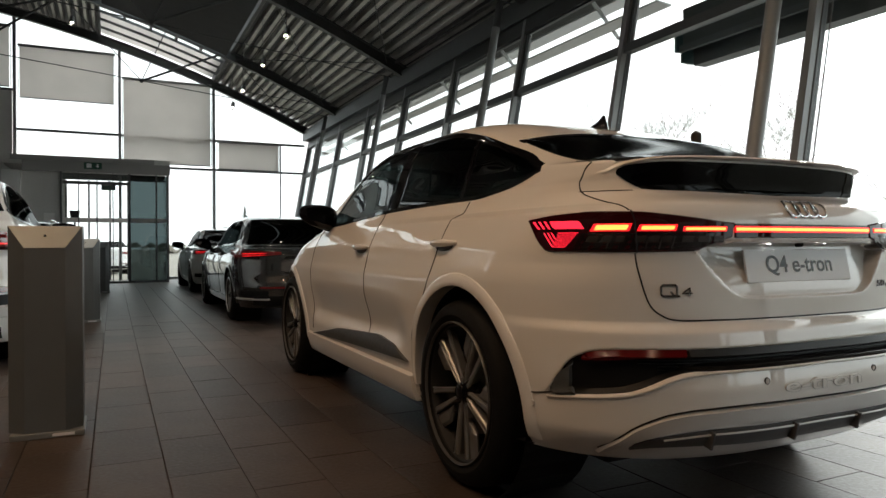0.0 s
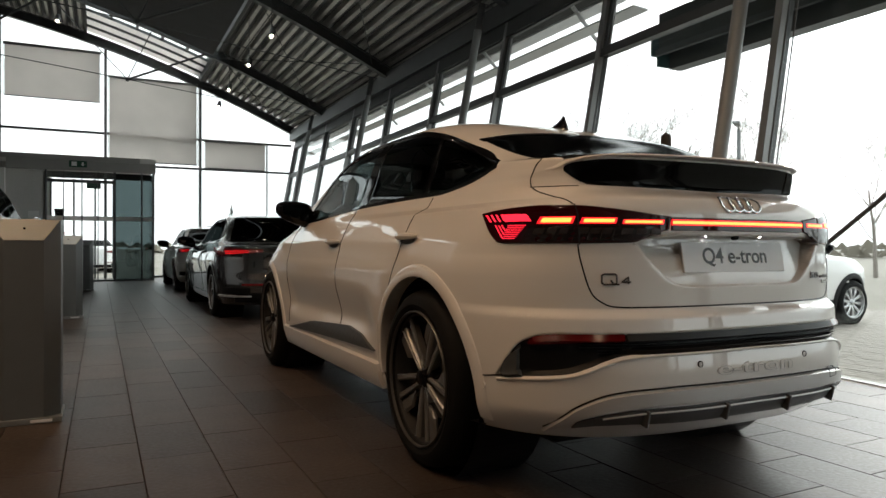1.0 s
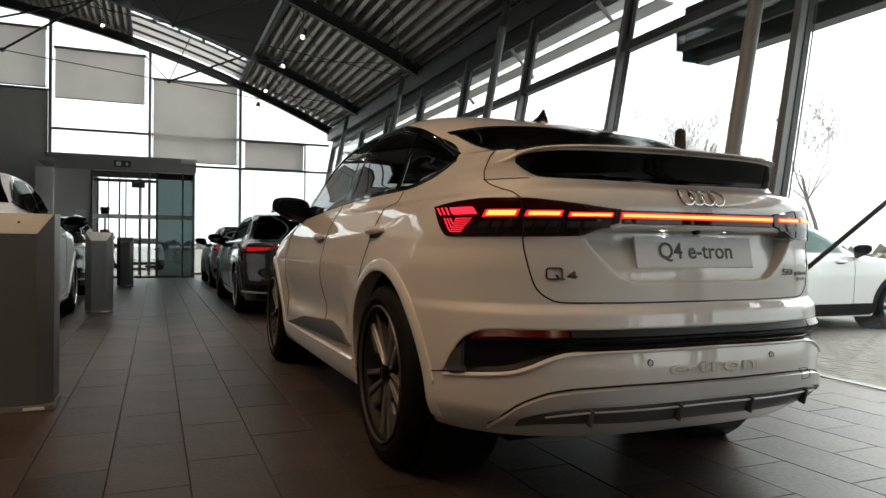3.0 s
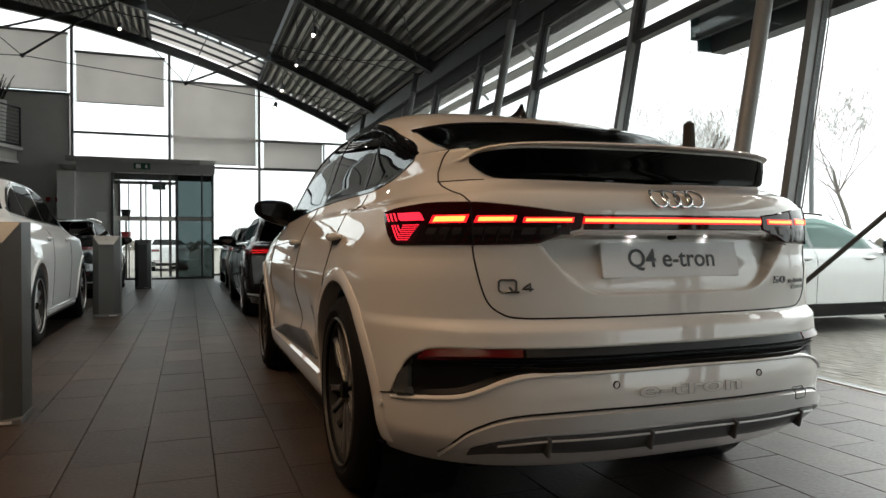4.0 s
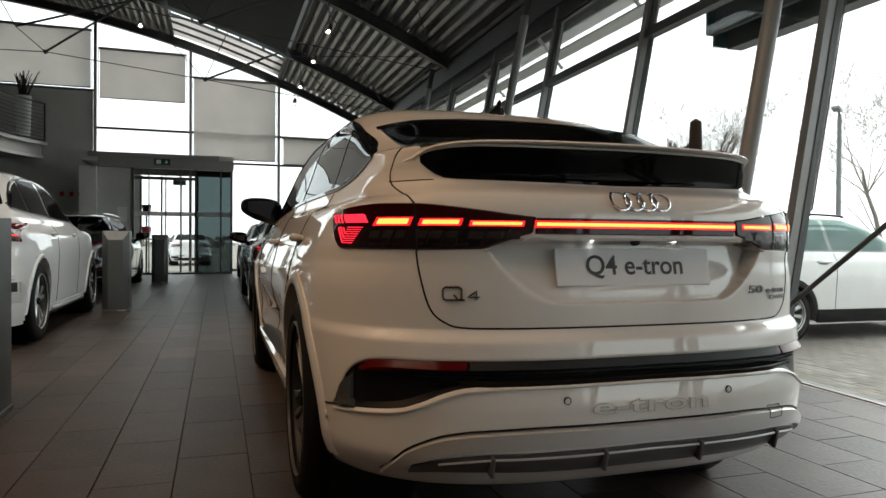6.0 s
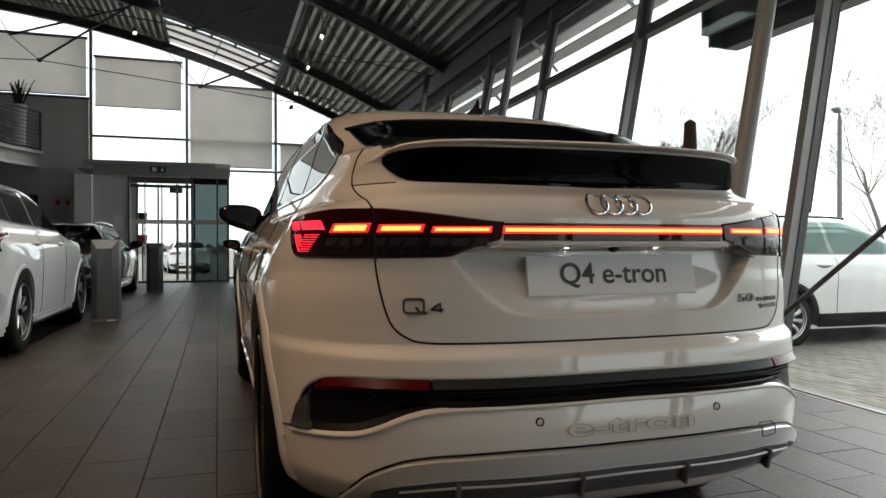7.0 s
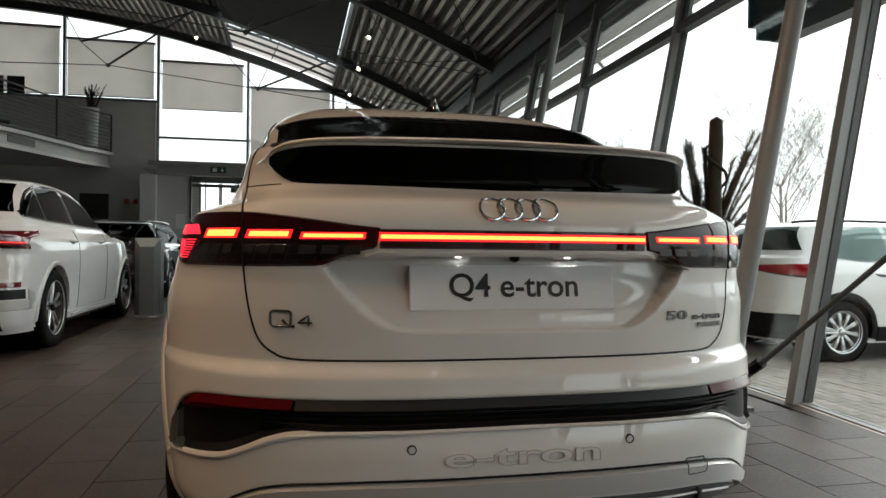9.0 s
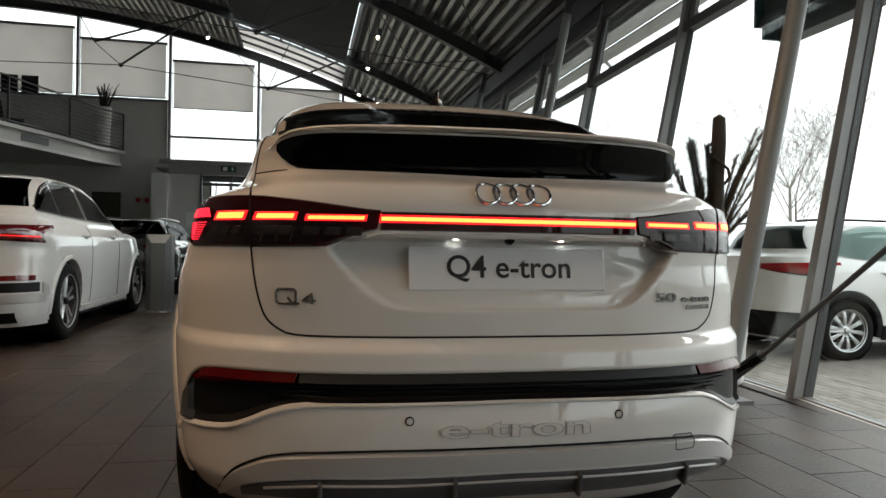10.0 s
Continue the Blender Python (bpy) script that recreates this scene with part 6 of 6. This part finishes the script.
# cactus trunk and fronds
part("cactus_trunk", tube([(0.01, 0.03, 0.86), (0.03, 0.04, 1.2), (0.02, 0.04, 1.5), (0.03, 0.04, 1.75), (0.03, 0.04, 1.93), (0.03, 0.04, 1.955)], [0.035, 0.045, 0.05, 0.052, 0.045, 0.012], 12), PLANT_DARK, dp, "dark dried cactus trunk", smooth=True)
part("twisted_vine", tube([(0.03 + 0.085 * math.sin(k * 0.9), 0.04 + 0.07 * math.cos(k * 0.9), 1.0 + 0.055 * k) for k in range(15)], 0.012, 6), PLANT_DARK, dp, smooth=True)
part("dark_stalk", tube([(0.04, 0.1, 0.88), (0.12, 0.12, 1.2), (0.25, 0.13, 1.5), (0.38, 0.14, 1.72)], [0.02, 0.024, 0.026, 0.014], 8), PLANT_DARK, dp, smooth=True)
rnd = random.Random(11)
# feathery fronds: a bent spine with many fine hairs
for sx, n, mt, reach, low, high in ((-1, 5, PLANT_DARK, (0.22, 0.36), 1.55, 1.86), (-0.35, 3, PLANT_DARK, (0.08, 0.16), 1.5, 1.82), (1, 9, PLANT_DRY, (0.22, 0.60), 1.25, 1.88), (-0.7, 4, PLANT_DRY, (0.10, 0.24), 1.15, 1.5)):
    for i in range(n):
        items = []
        base = Vector((0.03 * sx, 0.12 + rnd.uniform(-0.05, 0.05), 0.88))
        tip = Vector((0.02 + math.copysign(rnd.uniform(*reach), sx), 0.12 + rnd.uniform(-0.16, 0.16), rnd.uniform(low, high)))
        spine = []
        for k in range(14):
            f = k / 13
            p = base.lerp(tip, f)
            p.x += math.copysign(0.05, sx) * (f * f - f)
            p.z += 0.04 * math.sin(math.pi * f)
            spine.append(p)
        items.append(tube(spine, [0.010 - 0.0006 * k for k in range(14)], 5))
        run = (tip - base).normalized()
        for k in range(3, 14):
            for r in range(46):
                a = spine[k - 1].lerp(spine[k], rnd.random())
                d = (run * rnd.uniform(0.5, 1.1) + Vector((rnd.uniform(-0.75, 0.75), rnd.uniform(-0.75, 0.75), rnd.uniform(-0.3, 0.3)))).normalized()
                b = a + d * rnd.uniform(0.04, 0.10)
                items.append(([tuple(a), tuple(a + Vector((0.008, 0.006, 0))), tuple(b)], [(0, 1, 2)]))
        part("palm_frond", join(*items), mt, dp)

# dark furniture on the balcony
for k, (x, y) in enumerate(((-8.6, 17.6), (-9.3, 16.6), (-10.0, 15.8), (-8.2, 18.8))):
    ch = empty("lounge_chair", pose(x, y, 3.75, 0, 0, 40 + 25 * k), label="dark chair on the balcony", category="chair", group="balcony chairs")
    part("seat", box(-0.25, 0.25, -0.25, 0.25, 0.42, 0.5, 0.02), CABIN, ch)
    part("backrest", moved(box(-0.25, 0.25, -0.03, 0.03, 0, 0.5, 0.02), pose(0, 0.24, 0.48, -10)), CABIN, ch)
    for sx in (-0.2, 0.2):
        for sy in (-0.2, 0.2):
            part("leg", tube([(sx, sy, 0), (sx, sy, 0.42)], 0.014, 6), STEEL_DARK, ch)
for k, (x, w) in enumerate(((-9.0, 0.45), (-8.45, 0.45), (-10.2, 0.38), (-10.7, 0.38), (-11.2, 0.38))):
    thing("picture_frame", box(x - w / 2, x + w / 2, 20.62, 20.70, 5.36 + (0.0 if k < 2 else -0.1), 5.86 - (0.0 if k < 2 else 0.15), 0.008), CABIN, label="dark framed panel standing on the wall ledge", category="panel", group="ledge panels")

# ---- closing walls, unseen, added to shut the hall ----
thing("wall_west", box(-13.2, -13, -9, 21, 0, 9), WALL, label="plain grey unseen side wall added to close the hall", category="wall", kind="structure")
thing("wall_south", box(-13, 3.6, -9.2, -9, 0, 9), WALL, label="plain grey unseen rear wall added to close the hall", category="wall", kind="structure")

# ---- yard ----
def bare_tree(x, y, h, seed, trunk=0.085):
    rnd = random.Random(seed)
    tr = empty("bare_tree", pose(x, y, OUT), label="bare winter tree standing in the misty yard", category="tree", group="yard trees")
    wood, twigs = [], []

    def grow(p, d, length, r, level):
        n = 5 if level < 3 else 3
        pts, rs = [p.copy()], [r]
        q = p.copy()
        dd = d.copy()
        for i in range(n):
            dd = (dd + Vector((rnd.uniform(-1, 1), rnd.uniform(-1, 1), rnd.uniform(-0.3, 0.6))) * 0.12).normalized()
            q = q + dd * length / n
            pts.append(q.copy())
            rs.append(r * (1 - 0.62 * (i + 1) / n))
        (wood if level < 2 else twigs).append(tube([tuple(v) for v in pts], rs, 7 if level < 2 else 3, False))
        if level >= 4:
            return
        for i in range(11 if level == 0 else 6 if level == 1 else 5):
            k = rnd.randint(2, n)
            a = rnd.uniform(0, 6.28)
            side = Vector((math.cos(a), math.sin(a), rnd.uniform(0.2, 0.9)))
            nd = (dd * 0.5 + side.normalized() * 0.8).normalized()
            grow(pts[k], nd, length * rnd.uniform(0.5, 0.8), max(0.0034, min(rs[k] * 0.45, 0.018)), level + 1)
    grow(Vector((0, 0, 0)), Vector((0, 0, 1)), h * 0.42, trunk, 0)
    part("trunk", join(*wood), BARK, tr, smooth=True)
    part("crown", join(*twigs), BARK, tr, "leafless fine twigs")
    return tr


for x, y, h, sd in ((15.2, 11.4, 7.5, 1), (12.2, 14.2, 7.0, 2), (18.5, 22.0, 8.0, 4), (24.0, 14.0, 8.0, 5), (12.0, 24.0, 7.5, 6)):
    bare_tree(x, y, h, sd)


def street_lamp(x, y):
    s = empty("street_lamp", pose(x, y, OUT, 0, 0, 35), label="grey street lamp post in the yard", category="street lamp")
    part("post", tube([(0, 0, 0), (0, 0, 2.0), (0, 0, 4.3)], [0.07, 0.06, 0.05], 12), COLUMN, s, smooth=True)
    part("arm", tube([(0, 0, 4.28), (-0.12, 0, 4.36), (-0.5, 0, 4.38)], 0.03, 8), COLUMN, s, smooth=True)
    part("head", box(-0.75, -0.3, -0.09, 0.09, 4.34, 4.42, 0.02), COLUMN, s)
    part("sign", box(-0.16, 0.16, -0.10, -0.08, 1.25, 1.65), GREEN_SIGN, s, "small green sign")


street_lamp(13.3, 11.2)
rnd = random.Random(5)
hv, hf = [], []
for i in range(900):
    x, y = rnd.choice(((rnd.uniform(70, 84), rnd.uniform(-10, 120)), (rnd.uniform(-60, 84), rnd.uniform(110, 124))))
    z = rnd.uniform(0, 1.2)
    s = rnd.uniform(0.5, 1.3)
    k = len(hv)
    for d in ((-s, 0, 0), (s, 0, 0), (0, -s, 0), (0, s, 0), (0, 0, s * 0.8), (0, 0, -s)):
        hv.append((x + d[0] * rnd.uniform(0.6, 1.2), y + d[1] * rnd.uniform(0.6, 1.2), OUT + z + d[2]))
    hf += [(k, k + 2, k + 4), (k + 2, k + 1, k + 4), (k + 1, k + 3, k + 4), (k + 3, k, k + 4)]
thing("far_hedge", (hv, hf), HEDGE, label="distant bare winter hedge beyond the yard", category="hedge", kind="stuff")
con = empty("small_conifer", pose(3.03, 29.0, OUT), label="small dark conifer outside the end glazing", category="tree")
part("trunk", tube([(0, 0, 0), (0, 0, 3.05)], [0.05, 0.008], 8), BARK, con)
cv = []
for k in range(420):
    f = rnd.random()
    a = rnd.uniform(0, 6.28)
    r = 0.75 * (1 - f) + 0.04
    z = 0.4 + 2.6 * f
    cv.append(([(0, 0, z), (r * math.cos(a), r * math.sin(a), z - 0.18), (r * math.cos(a + 0.25), r * math.sin(a + 0.25), z - 0.16)], [(0, 1, 2)]))
part("needles", join(*cv), mat("conifer_green", (0.025, 0.035, 0.025), 0.9), con)

# ---- floor tiles and pavers ----
TW, TL = 0.2945, 0.606


def slab_mesh(name, w, l, h, bev, material):
    b = bev
    vs = [(-w / 2, -l / 2, -h), (w / 2, -l / 2, -h), (w / 2, l / 2, -h), (-w / 2, l / 2, -h),
          (-w / 2, -l / 2, -b), (w / 2, -l / 2, -b), (w / 2, l / 2, -b), (-w / 2, l / 2, -b),
          (-w / 2 + b, -l / 2 + b, 0), (w / 2 - b, -l / 2 + b, 0), (w / 2 - b, l / 2 - b, 0), (-w / 2 + b, l / 2 - b, 0)]
    fs = [(0, 1, 5, 4), (1, 2, 6, 5), (2, 3, 7, 6), (3, 0, 4, 7), (4, 5, 9, 8), (5, 6, 10, 9), (6, 7, 11, 10), (7, 4, 8, 11), (8, 9, 10, 11)]
    return vs, fs


tile_g = slab_mesh("tile", TW - 0.0035, TL - 0.0035, 0.008, 0.0015, TILE)
tile_me = mesh("tile", tile_g, TILE)
rnd = random.Random(2)
rest = []
count = 0
for i in range(-40, 15):
    x = -1.177 + TW * i
    if x > 2.85:
        continue
    shift = TL / 2 if i % 2 else 0.0
    for j in range(-18, 34):
        y = 1.81 + TL * j + shift
        if not -8.6 < y < 20.5 or x < -12.8:
            continue
        if x > gx(y) - 0.16:
            continue
        if -3.0 < x < 2.6 and -0.4 < y < 8.6 and count < 300:
            ob = new("tile", tile_me)
            ob.parent = floor
            ob.matrix_world = Matrix.Translation((x, y, rnd.uniform(-0.0006, 0.0006))) @ Euler((rnd.uniform(-0.001, 0.001), rnd.uniform(-0.001, 0.001), 0)).to_matrix().to_4x4()
            count += 1
        else:
            rest.append(([(p[0] + x, p[1] + y, p[2]) for p in tile_g[0]], tile_g[1]))
TILE_FAR = mat("stone_tile_field", (0.0475, 0.0345, 0.027), 0.45, vary=0.4, scale=4, bump=0.35, bscale=45, spec=0.40)
tagged(part("tile_field", join(*rest), TILE_FAR, floor), kind="stuff")
strip_pts = [(gx(y) - 0.02, y) for y in (-8, 1.2, 2.28, 4.85, 7.35, 12.25, 20.7)]
for (xa, ya), (xb, yb) in zip(strip_pts[:-1], strip_pts[1:]):
    part("edge_strip", ([(xa - 0.15, ya, 0.001), (xa, ya, 0.001), (xb, yb, 0.001), (xb - 0.15, yb, 0.001)], [(0, 1, 2, 3)]), TILE_FAR, floor)
    part("edge_trim", ([(xa - 0.055, ya, 0.003), (xa - 0.02, ya, 0.003), (xb - 0.02, yb, 0.003), (xb - 0.055, yb, 0.003)], [(0, 1, 2, 3)]), WHITE, floor, "pale edge strip at the foot of the glass")
pav_g = slab_mesh("paver", 0.097, 0.197, 0.05, 0.004, PAVER)
pav_me = mesh("paver", pav_g, PAVER)
rest, count = [], 0
for i in range(0, 78):
    for j in range(-14, 34):
        x, y = 2.75 + 0.1 * i, 0.2 * j + (0.1 if i % 2 else 0.0)
        if x < gx(y) + 0.12:
            continue
        z = OUT + rnd.uniform(-0.002, 0.002)
        if x < 4.6 and 0.4 < y < 4.2 and count < 300:
            ob = new("paver", pav_me)
            ob.parent = ground
            ob.matrix_world = Matrix.Translation((x, y, z)) @ Euler((rnd.uniform(-0.01, 0.01), rnd.uniform(-0.01, 0.01), rnd.uniform(-0.02, 0.02))).to_matrix().to_4x4()
            count += 1
        else:
            rest.append(([(p[0] + x, p[1] + y, p[2] + z) for p in pav_g[0]], pav_g[1]))
tagged(part("paver_field", join(*rest), PAVER, ground), kind="stuff")
